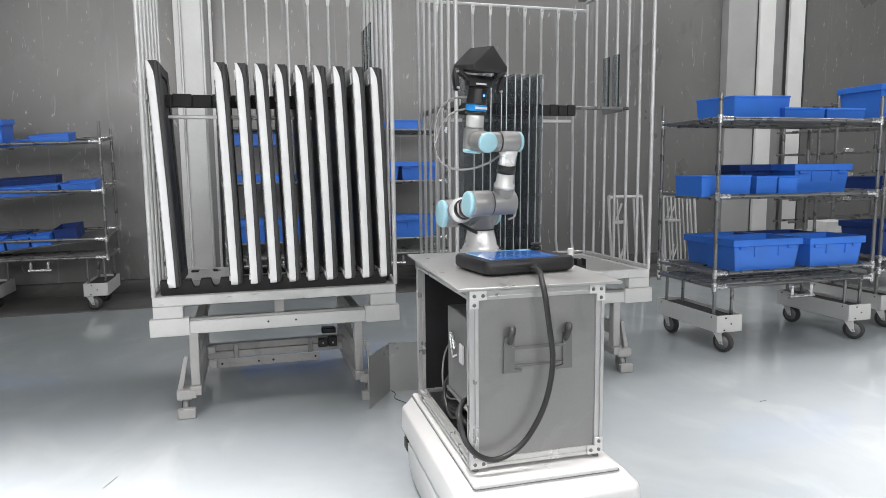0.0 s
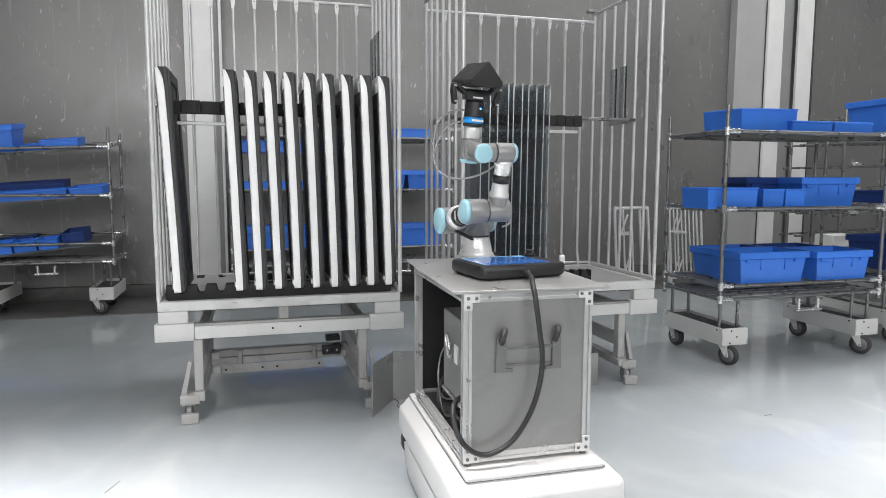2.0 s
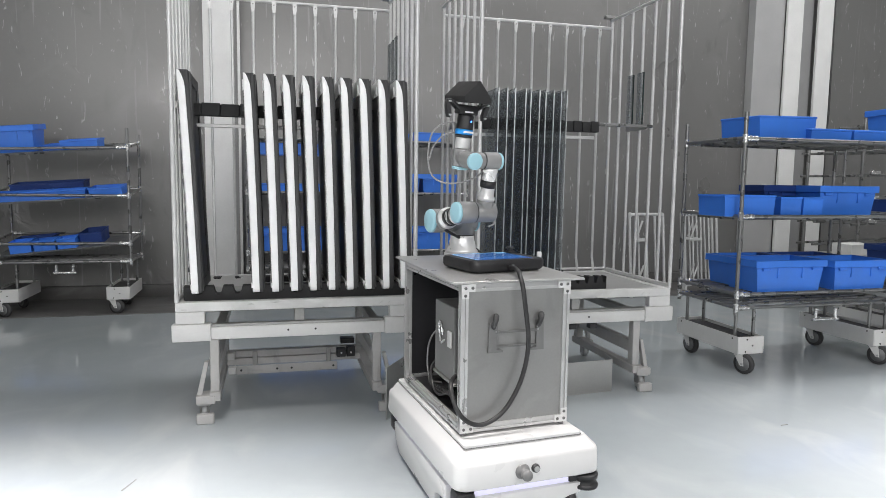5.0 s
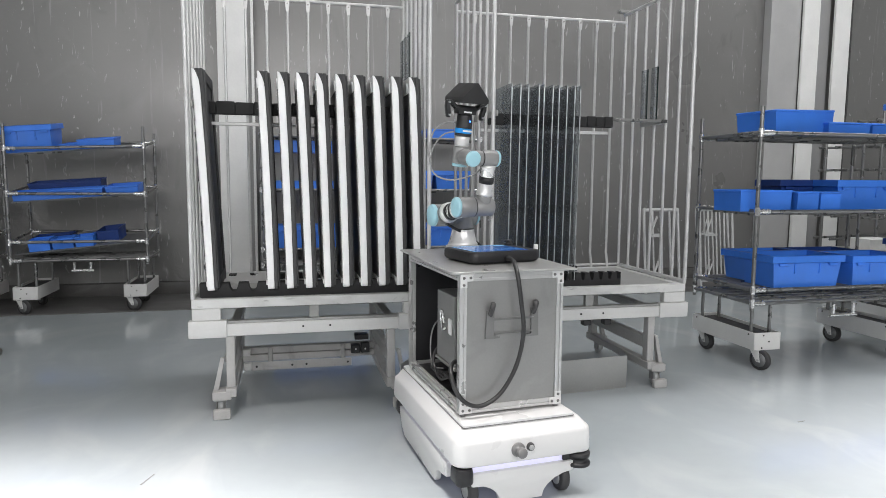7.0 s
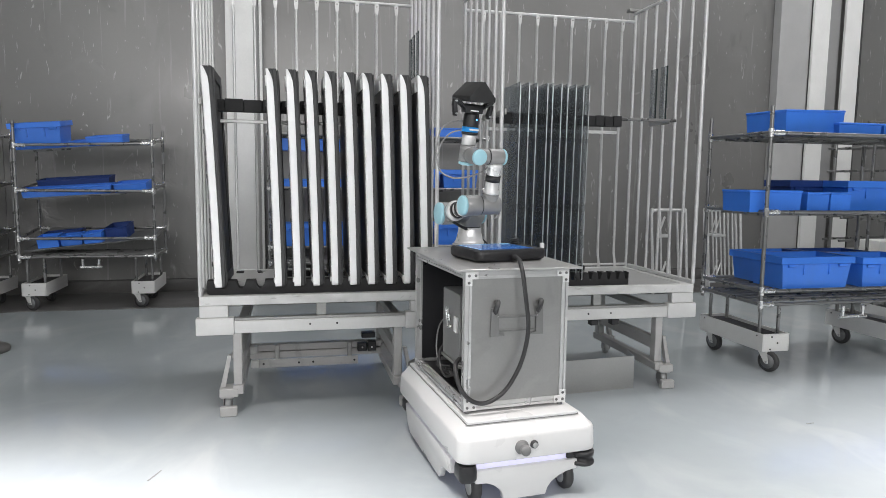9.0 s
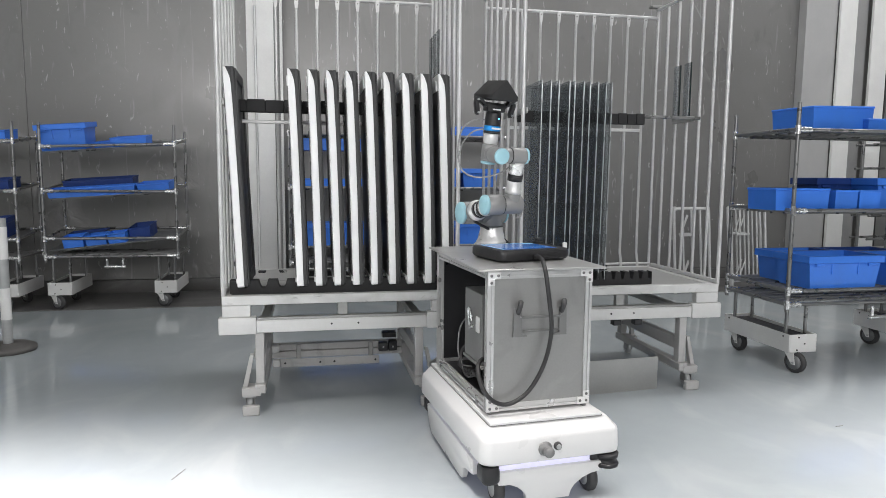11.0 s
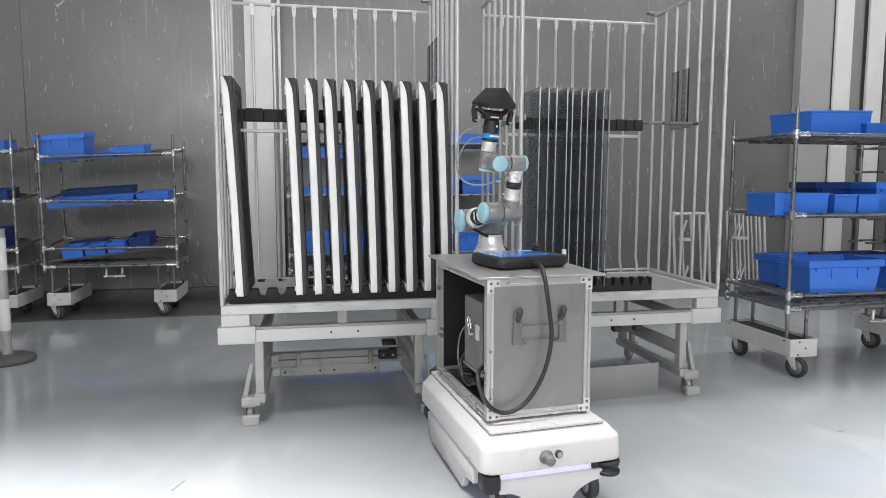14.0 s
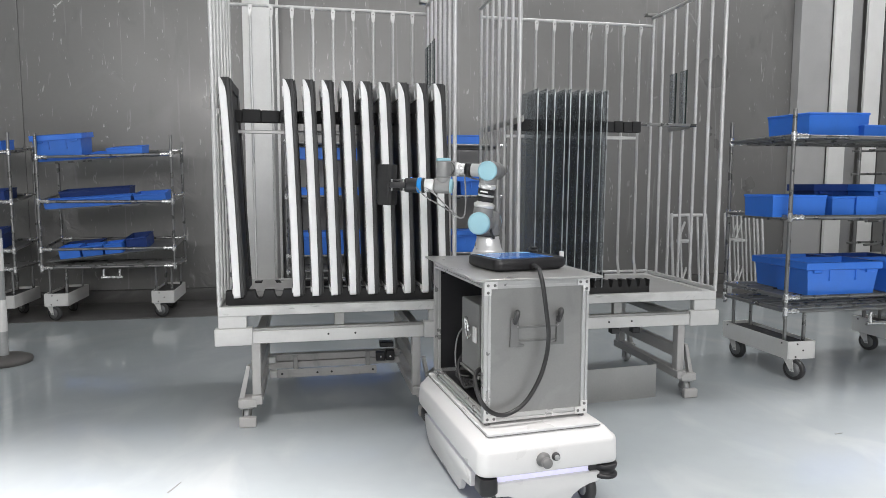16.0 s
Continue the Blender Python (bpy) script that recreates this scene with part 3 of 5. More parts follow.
def framed_panel():
    """A door-like panel on edge: white dished skin on one side, black frame on the other. Origin at the lower front edge."""
    p = thing("framed_panel", pose(0, 0, 0), "tall panel with white dished skin and black frame", "panel", "framed panels in the cage trolley")
    D, Z, w, e = 0.42, 1.200, 0.045, 0.075
    def bowed(bm):
        for v in bm.verts:
            v.co.x -= 0.016 * max(0.0, v.co.z / Z) ** 2.4
        return bm
    zs = [0.0, 0.006, 0.02, 0.05, 0.2, 0.5, 0.8, 1.0, 1.04, 1.07, 1.1, 1.14, 1.175, Z - 0.006, Z]
    soft = {0.0: 0.014, 0.006: 0.006, 0.02: 0.001}
    drop = {1.1: 0.001, 1.14: 0.002, 1.175: 0.004, Z - 0.006: 0.008, Z: 0.014}
    def outline(o, top):
        f = [(o + soft.get(z, 0) + drop.get(z, 0) * top, z) for z in zs]
        return f + [(D - y, z) for y, z in f[::-1]]
    # white skin, narrowing in a curve towards its upper corner, where the black frame wraps over it
    bm = prism(B(), outline(0.0, 1.0), "x", 0.008, w, 0.003)
    for v in bm.verts:
        if v.co.z > 1.1:
            v.co.x = 0.008 + (v.co.x - 0.008) * (1 - 0.72 * min(1, (v.co.z - 1.1) / (Z - 1.1)) ** 2.2)
    part("skin", bowed(bm), M_PWHITE, p, "white skin")
    part("top_rim", bowed(box(B(), 0.0, 0.0078, 0.06, D - 0.06, Z - 0.09, Z - 0.03, 0.003)), M_PWHITE, p, "white rim")
    part("bottom_rim", bowed(box(B(), 0.0, 0.0078, 0.03, D - 0.03, 0.02, 0.05, 0.003)), M_PWHITE, p, "white rim")
    # dark sheet on the flat skin: paints the shade of the dish's hollow
    part("dish_shade", bowed(box(B(), 0.003, 0.0075, 0.012, D - 0.012, 0.052, Z - 0.092)), M_PIN, p, "dark sheet for the shade inside the dish")
    for zz in (0.12, 0.36, 0.60, 0.84, 1.0):
        part("clip", bowed(box(B(), -0.004, 0.0028, 0.02, 0.045, zz, zz + 0.025)), M_BLACK, p, "small black clip")
    part("frame", bowed(prism(B(), outline(0.004, 0.5), "x", w, e - 0.010, 0.004)), M_PBLACK, p, "black frame")
    part("cover_strip", bowed(prism(B(), [(o + 0.004, z) for o, z in outline(0.0, 1.0) if z > 1.09 and o < D / 2] + [(o - 0.004, z) for o, z in outline(0.0, 1.0) if z > 1.09 and o > D / 2], "x", 0.013, w - 0.0005)), M_PBLACK, p, "black cap over the skin's upper edge")
    for y0, y1 in ((0.008, 0.06), (D - 0.06, D - 0.008)):
        part("lip", bowed(box(B(), e - 0.010, e, y0, y1, 0.012, Z - 0.008, 0.004)), M_PBLACK, p)
    part("lip", bowed(box(B(), e - 0.010, e, 0.061, D - 0.061, 0.02, 0.08, 0.004)), M_PBLACK, p)
    part("lip", bowed(box(B(), e - 0.010, e, 0.061, D - 0.061, Z - 0.07, Z - 0.010, 0.004)), M_PBLACK, p)
    return p


fp = framed_panel()
xs = [-0.412] + [-0.091 + 0.1046 * k for k in range(9)]
for k, xx in enumerate(xs):
    m = pose(xx, 3.765, 0.706, 0, -1.0 + 0.08 * (k % 3) - (0.6 if k == 0 else 0), 0)
    if k == 0:
        fp.matrix_basis = m
    else:
        copy_thing(fp, m)


def sheet_panel():
    p = thing("dark_sheet", pose(0, 0, 0), "tall thin pane of dark tinted glass with a bright edge", "sheet", "dark sheets in the cage trolley")
    part("pane", box(B(), 0, 0.005, 0.004, 0.36, 0, 1.2, 0.001), M_SHEET, p)
    part("edge_trim", box(B(), -0.0005, 0.0055, 0.0, 0.0035, 0, 1.2), M_EDGE, p, "bright metal edge")
    return p


sp = sheet_panel()
for k, xx in enumerate((1.346, 1.402, 1.452, 1.519, 1.552, 1.609, 1.649, 1.702, 1.752, 1.789)):
    lean = 0.6 + 0.12 * (k % 3 - 1)
    m = pose(xx - 0.0209 * lean, 3.80, 0.702, 0, lean, 0)
    if k == 0:
        sp.matrix_basis = m
    else:
        copy_thing(sp, m)
for k, (xx, yy) in enumerate(((0.79, 4.15), (0.79, 4.28), (0.79, 4.4), (2.484, 4.09), (2.484, 4.22))):
    g = thing("glass_strip", pose(xx, yy, 1.736), "narrow dark green glass strip standing on the middle bar's edge", "glass")
    gh = 0.5 if k < 3 else 0.36
    part("edge_strip", box(B(), 0, 0.006, 0, 0.011, 0, gh, 0.001), M_GLASSGREEN, g, "dark green polished edge")
    part("pane", box(B(), 0.0005, 0.0055, 0.0115, 0.085, 0, gh), M_SHEET, g)

# bent stainless guards on the floor
bm = B()
g = thing("bent_guard", pose(0, 0, 0), "bent stainless sheet standing upright on the floor", "metal sheet")
prism(bm, [(0.632, 3.54), (0.80, 3.80), (1.0, 3.77), (1.0, 3.774), (0.798, 3.805), (0.628, 3.543)], "z", 0.0, 0.30)
part("sheet", bm, M_STEEL, g)
g = thing("bent_guard", pose(0, 0, 0), "low stainless sheet standing upright on the floor", "metal sheet")
bm = B()
prism(bm, [(1.55, 3.70), (2.14, 3.75), (2.17, 3.9), (2.166, 3.902), (2.137, 3.754), (1.55, 3.704)], "z", 0.0, 0.21)
part("sheet", bm, M_STEEL, g)


# ---- pipe trolleys ----
def pipe_trolley(name, m, L, D, levels, H, label, tilts=(0, 0, 0), lean=0.0, sag=0.0, swivel=20):
    t = thing(name, m, label, "trolley", "pipe shelf trolleys")
    r = 0.014
    for x in (0, L):
        for y in (0, D):
            part("post", cyl(B(), (x, y, levels[0] - 0.05), (x, y, H - (0.03 if y else 0)), r, 12), M_PIPE, t)
    for i, z in enumerate(levels):
        low = sag if i == len(levels) - 1 else 0.0
        lift = lean if i else 0.0
        for y in (0, D):
            up = lift if y else 0.0
            zl, zh = z + up - low, z + up
            rail = part("rail", cyl(B(), (0, y, zl), (L, y, zh), r * 0.95, 10), M_PIPE, t)
            for x in (0, L):
                s = 1 if x == 0 else -1
                ze = zl if x == 0 else zh
                bm = cyl(B(), (x + s * 0.012, y, ze), (x + s * 0.10, y, ze + low * 0.1 / L * s), r * 1.25, 12)
                cyl(bm, (x, y, ze - 0.03), (x, y, ze + 0.03), r * 1.3, 12)
                for o in (0.036, 0.074):
                    cyl(bm, (x + s * o, y, ze), (x + s * (o + 0.016), y, ze), r * 1.5, 12)
                part("joint", bm, M_JOINT, rail, "bright metal pipe joint")
        for x in (0, L):
            ze = z - (low if x == 0 else 0) + 0.002
            part("rail", cyl(B(), (x, 0, ze), (x, D, ze + lift), r * 0.95, 10), M_PIPE, t)
        if i == 0:
            for k in range(1, 7):
                part("slat", cyl(B(), (0.0, D * k / 7, z + 0.01), (L, D * k / 7, z + 0.01), r * 0.7, 8), M_PIPE, t)
            continue
        if i == 1 and not tilts[0]:
            for k in range(1, 8):
                part("slat", cyl(B(), (0.0, D * k / 8, z - 0.009), (L, D * k / 8, z - 0.009), r * 0.7, 8), M_PIPE, t)
            continue
        bm = B()
        box(bm, 0.03, L - 0.03, 0.02, D - 0.02, z - 0.012, z - 0.004, 0.002)
        for v in bm.verts:
            v.co.z += tilts[i - 1] * (v.co.x / L - 0.95) + lean * (v.co.y / D)
        deck = part("deck", bm, M_DECK, t)
        for k in range(1, 5):
            bm = box(B(), 0.04, L - 0.04, D * k / 5 - 0.011, D * k / 5 + 0.011, z - 0.03, z - 0.0125)
            for v in bm.verts:
                v.co.z += tilts[i - 1] * (v.co.x / L - 0.95) + lean * (v.co.y / D)
            part("roller_rail", bm, M_PIPE, deck, "steel rail under the deck")
    # under-frame: short struts, bumper troughs and castors
    for x in (0.12, L - 0.12):
        for y in (0.05, D - 0.05):
            for dx in (-0.075, 0.075):
                part("strut", cyl(B(), (x + dx, y, 0.17), (x + dx, y, levels[0]), r * 0.9, 10), M_PIPE, t)
        bm = B()
        for a, b, c, d in ((x - 0.108, x - 0.1, -0.03, D + 0.03), (x + 0.1, x + 0.108, -0.03, D + 0.03), (x - 0.0995, x + 0.0995, -0.03, -0.022), (x - 0.0995, x + 0.0995, D + 0.022, D + 0.03)):
            box(bm, a, b, c, d, 0.145, 0.27, 0.002)
        box(bm, x - 0.0995, x + 0.0995, -0.021, D + 0.021, 0.145, 0.152)
        bumper = part("bumper", bm, M_BUMP, t, "pale sheet metal bumper trough")
        # added dark block: stands for the shade inside the open trough
        part("trough_shade", box(B(), x - 0.097, x + 0.097, -0.018, D + 0.018, 0.1525, 0.247), M_TYRE, bumper, "dark filling for the shade inside the trough")
        for dx, zz in ((-0.035, 0.25), (0.012, 0.205), (-0.045, 0.162)):
            part("bolt", cyl(B(), (x + dx, -0.034, zz), (x + dx, -0.029, zz), 0.006, 8), M_BLACK, bumper)
        for y in (0.03, D - 0.03):
            part("bolt", cyl(B(), (x - 0.112, y, 0.25), (x - 0.107, y, 0.25), 0.006, 8), M_BLACK, bumper)
        R = 0.074
        for k, y in enumerate((0.0, D - 0.06)):
            m = pose(x - 0.05, y + 0.012, 0, 0, 0, swivel + (2, -12, 12, -5)[k + (2 if x > L / 2 else 0)])
            o = -0.03
            w = lathe(B(), (-0.02, o, R), (0.02, o, R), [(0, R - 0.016), (0.004, R - 0.004), (0.01, R), (0.03, R), (0.036, R - 0.004), (0.04, R - 0.016)], 28)
            wheel = part("wheel", w, M_TYRE, t, "dark grey rubber castor wheel", m)
            part("hub", lathe(B(), (-0.024, o, R), (0.024, o, R), [(0, 0.012), (0.001, 0.05), (0.003, 0.05), (0.0035, 0.043), (0.0445, 0.043), (0.045, 0.05), (0.047, 0.05), (0.048, 0.012)], 20), M_HUBDK, wheel)
            for s in (-1, 1):
                part("fork_leg", prism(B(), [(o - 0.012, 0.06), (o + 0.012, 0.06), (0.035, 0.142), (-0.03, 0.142)], "x", s * 0.029 - 0.0025, s * 0.029 + 0.0025), M_BUMP, wheel, "pale steel fork")
                part("axle_nut", cyl(B(), (s * 0.0315, o, R), (s * 0.038, o, R), 0.008, 8), M_HUB, wheel)
            part("swivel", cyl(B(), (0, 0, 0.136), (0, 0, 0.1445), 0.036, 16), M_HUB, wheel)
    # pull bar under the front rail
    bar = B()
    cyl(bar, (L * 0.46, -0.03, levels[0] - 0.02), (L * 0.46, -0.03, levels[0] - 0.1), r * 0.9, 10)
    cyl(bar, (L * 0.58, -0.03, levels[0] - 0.02), (L * 0.58, -0.03, levels[0] - 0.1), r * 0.9, 10)
    cyl(bar, (L * 0.44, -0.03, levels[0] - 0.1), (L * 0.60, -0.03, levels[0] - 0.1), r * 1.0, 10)
    part("tow_bar", bar, M_JOINT, t, "bright pipe tow bar")
    return t


def crate(m, w, d, h, material, label, rim=True, group="plastic crates on the trolleys"):
    """An open tapered crate; origin at the middle of its bottom."""
    c = thing("crate", m, label, "crate", group)
    bm = B()
    a, b, t = 0.90 if rim else 0.97, 1.0, 0.004
    def ring(z, s, o):
        return [bm.verts.new((sx * (w / 2 * s - o), sy * (d / 2 * s - o), z)) for sx, sy in ((-1, -1), (1, -1), (1, 1), (-1, 1))]
    rings = [ring(0, a, 0), ring(h, b, 0), ring(h, b, t), ring(0.006, a, t)]
    for p, q in zip(rings, rings[1:]):
        for k in range(4):
            bm.faces.new((p[k], p[(k + 1) % 4], q[(k + 1) % 4], q[k]))
    bm.faces.new(rings[0][::-1])
    bm.faces.new(rings[-1])
    bmesh.ops.recalc_face_normals(bm, faces=bm.faces)
    part("body", bm, material, c)
    o, rh = (0.014, min(0.05, h * 0.25)) if rim else (0.005, 0.014)
    bm = B()
    rs = [[bm.verts.new((sx * (w / 2 + e), sy * (d / 2 + e), z)) for sx, sy in ((-1, -1), (1, -1), (1, 1), (-1, 1))] for e, z in ((-0.003, h - rh), (o, h - rh), (o, h + 0.002), (-0.006, h + 0.002))]
    for p, q in zip(rs, rs[1:]):
        for k in range(4):
            bm.faces.new((p[k], p[(k + 1) % 4], q[(k + 1) % 4], q[k]))
    bmesh.ops.recalc_face_normals(bm, faces=bm.faces)
    bmesh.ops.bevel(bm, geom=[e for e in bm.edges if len(e.link_faces) == 2], offset=0.003, segments=1, affect="EDGES")
    part("rim", bm, material, c)
    if rim:
        # hand-hold lugs on the long sides
        for s in (-1, 1):
            for x in (-w * 0.36, w * 0.36):
                part("lug", box(B(), x - 0.035, x + 0.035, s * (d / 2 + 0.006) - 0.007, s * (d / 2 + 0.006) + 0.007, h - rh - 0.022, h - rh - 0.0005, 0.003), material, c)
        for x in (-w * 0.18, w * 0.18):
            part("rib", box(B(), x - 0.006, x + 0.006, -d / 2 * 0.985 - 0.003, -d / 2 * 0.985 + 0.012, h * 0.45, h - rh - 0.001, 0.002), material, c)
    return c


# the near trolley beside the cages
RS = (3.19, 3.93)
pipe_trolley("pipe_trolley", pose(*RS, 0), 1.43, 0.67, (0.475, 0.57, 1.12, 1.66), 1.84, "grey pipe trolley with three shelves of blue crates")
BL = "bright blue open plastic crate with a wide rim"
BS = "shallow bright blue plastic crate on a trolley shelf"
BN = "dark blue plastic crate on a trolley shelf"
crate(pose(3.655, 4.12, 0.572), 0.585, 0.34, 0.23, M_BLUE, BL)
crate(pose(4.29, 4.12, 0.572), 0.50, 0.34, 0.22, M_BLUE, BL)
crate(pose(3.68, 4.45, 0.572), 0.52, 0.26, 0.22, M_BLUE, BL)
crate(pose(4.17, 4.45, 0.572), 0.56, 0.26, 0.22, M_NAVY, BN)
crate(pose(3.31, 4.14, 1.118), 0.42, 0.30, 0.15, M_BLUE, BS, False)
crate(pose(3.65, 4.12, 1.118), 0.18, 0.28, 0.14, M_BLUE, BS, False)
crate(pose(3.84, 4.12, 1.118), 0.17, 0.28, 0.14, M_BLUE, BS, False)
crate(pose(4.24, 4.25, 1.112), 0.52, 0.36, 0.23, M_BLUE, BL)
crate(pose(3.95, 4.44, 1.112), 0.52, 0.26, 0.23, M_NAVY, BN)
crate(pose(3.585, 4.18, 1.672, 0, -2.0, 10), 0.58, 0.34, 0.16, M_BLUE, BS, False)
crate(pose(3.98, 4.20, 1.652), 0.36, 0.4, 0.10, M_BLUE, BS, False)
crate(pose(4.36, 4.20, 1.652), 0.36, 0.4, 0.10, M_BLUE, BS, False)

# the trolley beyond it
pipe_trolley("pipe_trolley", pose(4.95, 4.15, 0), 1.43, 0.67, (0.475, 0.57, 1.12, 1.70), 1.88, "grey pipe trolley with three shelves of blue crates")
crate(pose(5.25, 4.45, 1.692), 0.56, 0.4, 0.29, M_BLUE, BL)
crate(pose(5.90, 4.45, 1.692), 0.5, 0.4, 0.22, M_BLUE, BL)
crate(pose(5.35, 4.5, 1.112), 0.5, 0.4, 0.12, M_NAVY, BN, False)
crate(pose(5.40, 4.5, 0.562), 0.56, 0.4, 0.28, M_NAVY, BN)

# trolleys along the wall
LV = (0.52, 0.70, 1.165, 1.635)
TILTS, LEAN, WL, WD = (0.125, 0.085, 0.10), 0.06, 1.22, 0.57


def shelved(x0, y0, shelf, x, y, w, d, h, material, label, rim=False):
    """A crate on a sloping deck; x, y: its middle, from the trolley's corner."""
    tilt = TILTS[shelf]
    z = LV[shelf + 1] - 0.003 + tilt * (x / WL - 0.95) + LEAN * y / WD
    m = pose(x0 + x, y0 + y, z, math.degrees(math.atan(LEAN / WD)), -math.degrees(math.atan(tilt / WL)), 0)
    return crate(m, w, d, h, material, label, rim)


WALL_LABEL = "grey pipe trolley with sloping shelves and blue crates by the wall"
wx, wy = -2.545, 7.05
pipe_trolley("pipe_trolley", pose(wx, wy, 0), WL, WD, LV, 1.82, WALL_LABEL, TILTS, LEAN, 0.045, 60)
shelved(wx, wy, 2, 0.185, 0.25, 0.44, 0.36, 0.25, M_BLUE, BL, True)
shelved(wx, wy, 2, 0.53, 0.27, 0.18, 0.28, 0.055, M_BLUE, BS)
shelved(wx, wy, 2, 0.785, 0.2, 0.33, 0.3, 0.09, M_BLUE, BS)
shelved(wx, wy, 1, 0.43, 0.13, 0.80, 0.19, 0.085, M_BLUE, BS)
shelved(wx, wy, 1, 0.44, 0.38, 0.66, 0.24, 0.14, M_NAVY, BN)
shelved(wx, wy, 1, 1.0, 0.2, 0.30, 0.3, 0.085, M_BLUE, BS)
shelved(wx, wy, 0, 0.245, 0.13, 0.19, 0.19, 0.11, M_BLUE, BS)
shelved(wx, wy, 0, 0.452, 0.13, 0.19, 0.19, 0.10, M_BLUE, BS)
shelved(wx, wy, 0, 0.645, 0.13, 0.165, 0.19, 0.10, M_BLUE, BS)
shelved(wx, wy, 0, 0.28, 0.39, 0.36, 0.26, 0.09, M_NAVY, BN)
shelved(wx, wy, 0, 0.84, 0.3, 0.2, 0.34, 0.12, M_NAVY, BN)

wx, wy = -3.98, 7.0
pipe_trolley("pipe_trolley", pose(wx, wy, 0), WL, WD, LV, 1.82, WALL_LABEL, TILTS, LEAN, 0.045, 60)
shelved(wx, wy, 2, 0.93, 0.25, 0.4, 0.3, 0.1, M_BLUE, BS)
shelved(wx, wy, 1, 0.93, 0.25, 0.4, 0.3, 0.1, M_NAVY, BN)
shelved(wx, wy, 0, 0.88, 0.25, 0.4, 0.3, 0.19, M_NAVY, BN, True)

for tx in (-0.22, 0.92):
    pipe_trolley("pipe_trolley", pose(tx, 7.1, 0), 1.22, 0.57, (0.42, 0.585, 1.21, 1.765), 1.95, "grey pipe trolley with blue crates behind the cage trolleys")
    crate(pose(tx + 0.35, 7.35, 0.577), 0.52, 0.34, 0.25, M_BLUE, BL)
    crate(pose(tx + 0.88, 7.35, 0.577), 0.48, 0.34, 0.25, M_BLUE, BL)
    crate(pose(tx + 0.4, 7.32, 1.202), 0.6, 0.34, 0.1 if tx < 0 else 0.22, M_BLUE, BS, tx > 0)
    crate(pose(tx + 0.92, 7.32, 1.202), 0.4, 0.34, 0.1 if tx < 0 else 0.22, M_BLUE, BS, tx > 0)
    if tx < 0:
        crate(pose(tx + 0.55, 7.32, 1.60), 0.9, 0.34, 0.12, M_BLUE, BS, False)
    else:
        crate(pose(tx + 0.42, 7.32, 1.757), 0.3, 0.3, 0.1, M_BLUE, BS, False)
        crate(pose(tx + 0.8, 7.32, 1.757), 0.34, 0.3, 0.12, M_BLUE, BS, False)


# leaning tube gates by the far wall
def tube_gate(m):
    g = thing("tube_gate", m, "galvanised tube gate leaning by the wall", "gate", "leaning tube gates")
    W, Hh = 0.46, 0.98
    part("top_tube", tube(B(), curve_pts([(0, 0, 0), (0, 0, Hh - 0.06), (0.02, 0, Hh - 0.015), (0.07, 0, Hh), (W - 0.07, 0, Hh), (W - 0.02, 0, Hh - 0.015), (W, 0, Hh - 0.06), (W, 0, 0)], 4), 0.016, 8), M_ROD, g)
    part("low_rail", cyl(B(), (0, 0, 0.12), (W, 0, 0.12), 0.013, 8), M_ROD, g)
    for k in range(1, 4):
        part("bar", cyl(B(), (W * k / 4, 0, 0.12), (W * k / 4, 0, Hh), 0.011, 8), M_ROD, g)
    part("hinge_plate", box(B(), W * 0.1, W * 0.1 + 0.18, -0.03, -0.018, 0.66, 0.69, 0.003), M_ROD, g)
    for zz in (0.16, 0.7):
        part("strut", cyl(B(), (W * 0.1 + 0.03, -0.02, zz), (W * 0.1 + 0.12, -0.02, zz + 0.2), 0.009, 8), M_ROD, g)
    return g


g = tube_gate(pose(4.12, 6.9, 0.01, -6, 0, 3))
copy_thing(g, pose(4.89, 6.95, 0.01, -6, 0, 2))
copy_thing(g, pose(4.21, 7.05, 0.01, -7, 0, 2))
copy_thing(g, pose(4.96, 7.1, 0.01, -7, 0, 4))

# roller rail frame deep in the corner of the hall
fr = thing("roller_rack", pose(6.6, 6.2, 0), "dull steel rack with stacked sloping roller rails", "rack")
for xx in (0, 1.5):
    for yy in (0, 0.8):
        part("post", cyl(B(), (xx, yy, 0), (xx, yy, 2.2), 0.02, 10), M_PIPE, fr)
for k in range(7):
    z = 0.35 + k * 0.28
    for yy in (0, 0.25, 0.55, 0.8):
        part("roller_rail", cyl(B(), (-0.1, yy, z), (1.6, yy, z + 0.05), 0.014, 8), M_PIPE, fr)
    part("stop", box(B(), 0.1, 0.22, -0.05, 0.0, z + 0.02, z + 0.06, 0.004), M_JOINT, fr)
bx = thing("white_carton", pose(5.9, 5.6, 0.62), "small white folded carton on a board", "carton")
part("carton", box(B(), 0, 0.35, 0, 0.25, 0, 0.12, 0.004), M_STRIPE, bx)
tb = thing("low_bench", pose(5.7, 5.5, 0), "low dull steel bench with a flat top", "bench")
part("top", box(B(), 0, 1.4, 0, 0.6, 0.58, 0.62, 0.004), M_RACKDK, tb)
for xx in (0.03, 1.33):
    for yy in (0.03, 0.53):
        part("leg", box(B(), xx, xx + 0.04, yy, yy + 0.04, 0, 0.58, 0.003), M_RACKDK, tb)

# barrier post
st = thing("barrier_post", pose(-2.25, 5.43, 0), "grey and white banded barrier post on a round foot", "post")
part("foot", lathe(B(), (0, 0, 0), (0, 0, 0.06), [(0, 0.185), (0.02, 0.19), (0.035, 0.185), (0.05, 0.15), (0.06, 0.05)], 32), M_FOOT, st)
part("pole", cyl(B(), (0, 0, 0.055), (0, 0, 1.0), 0.034, 20), M_HUB, st)
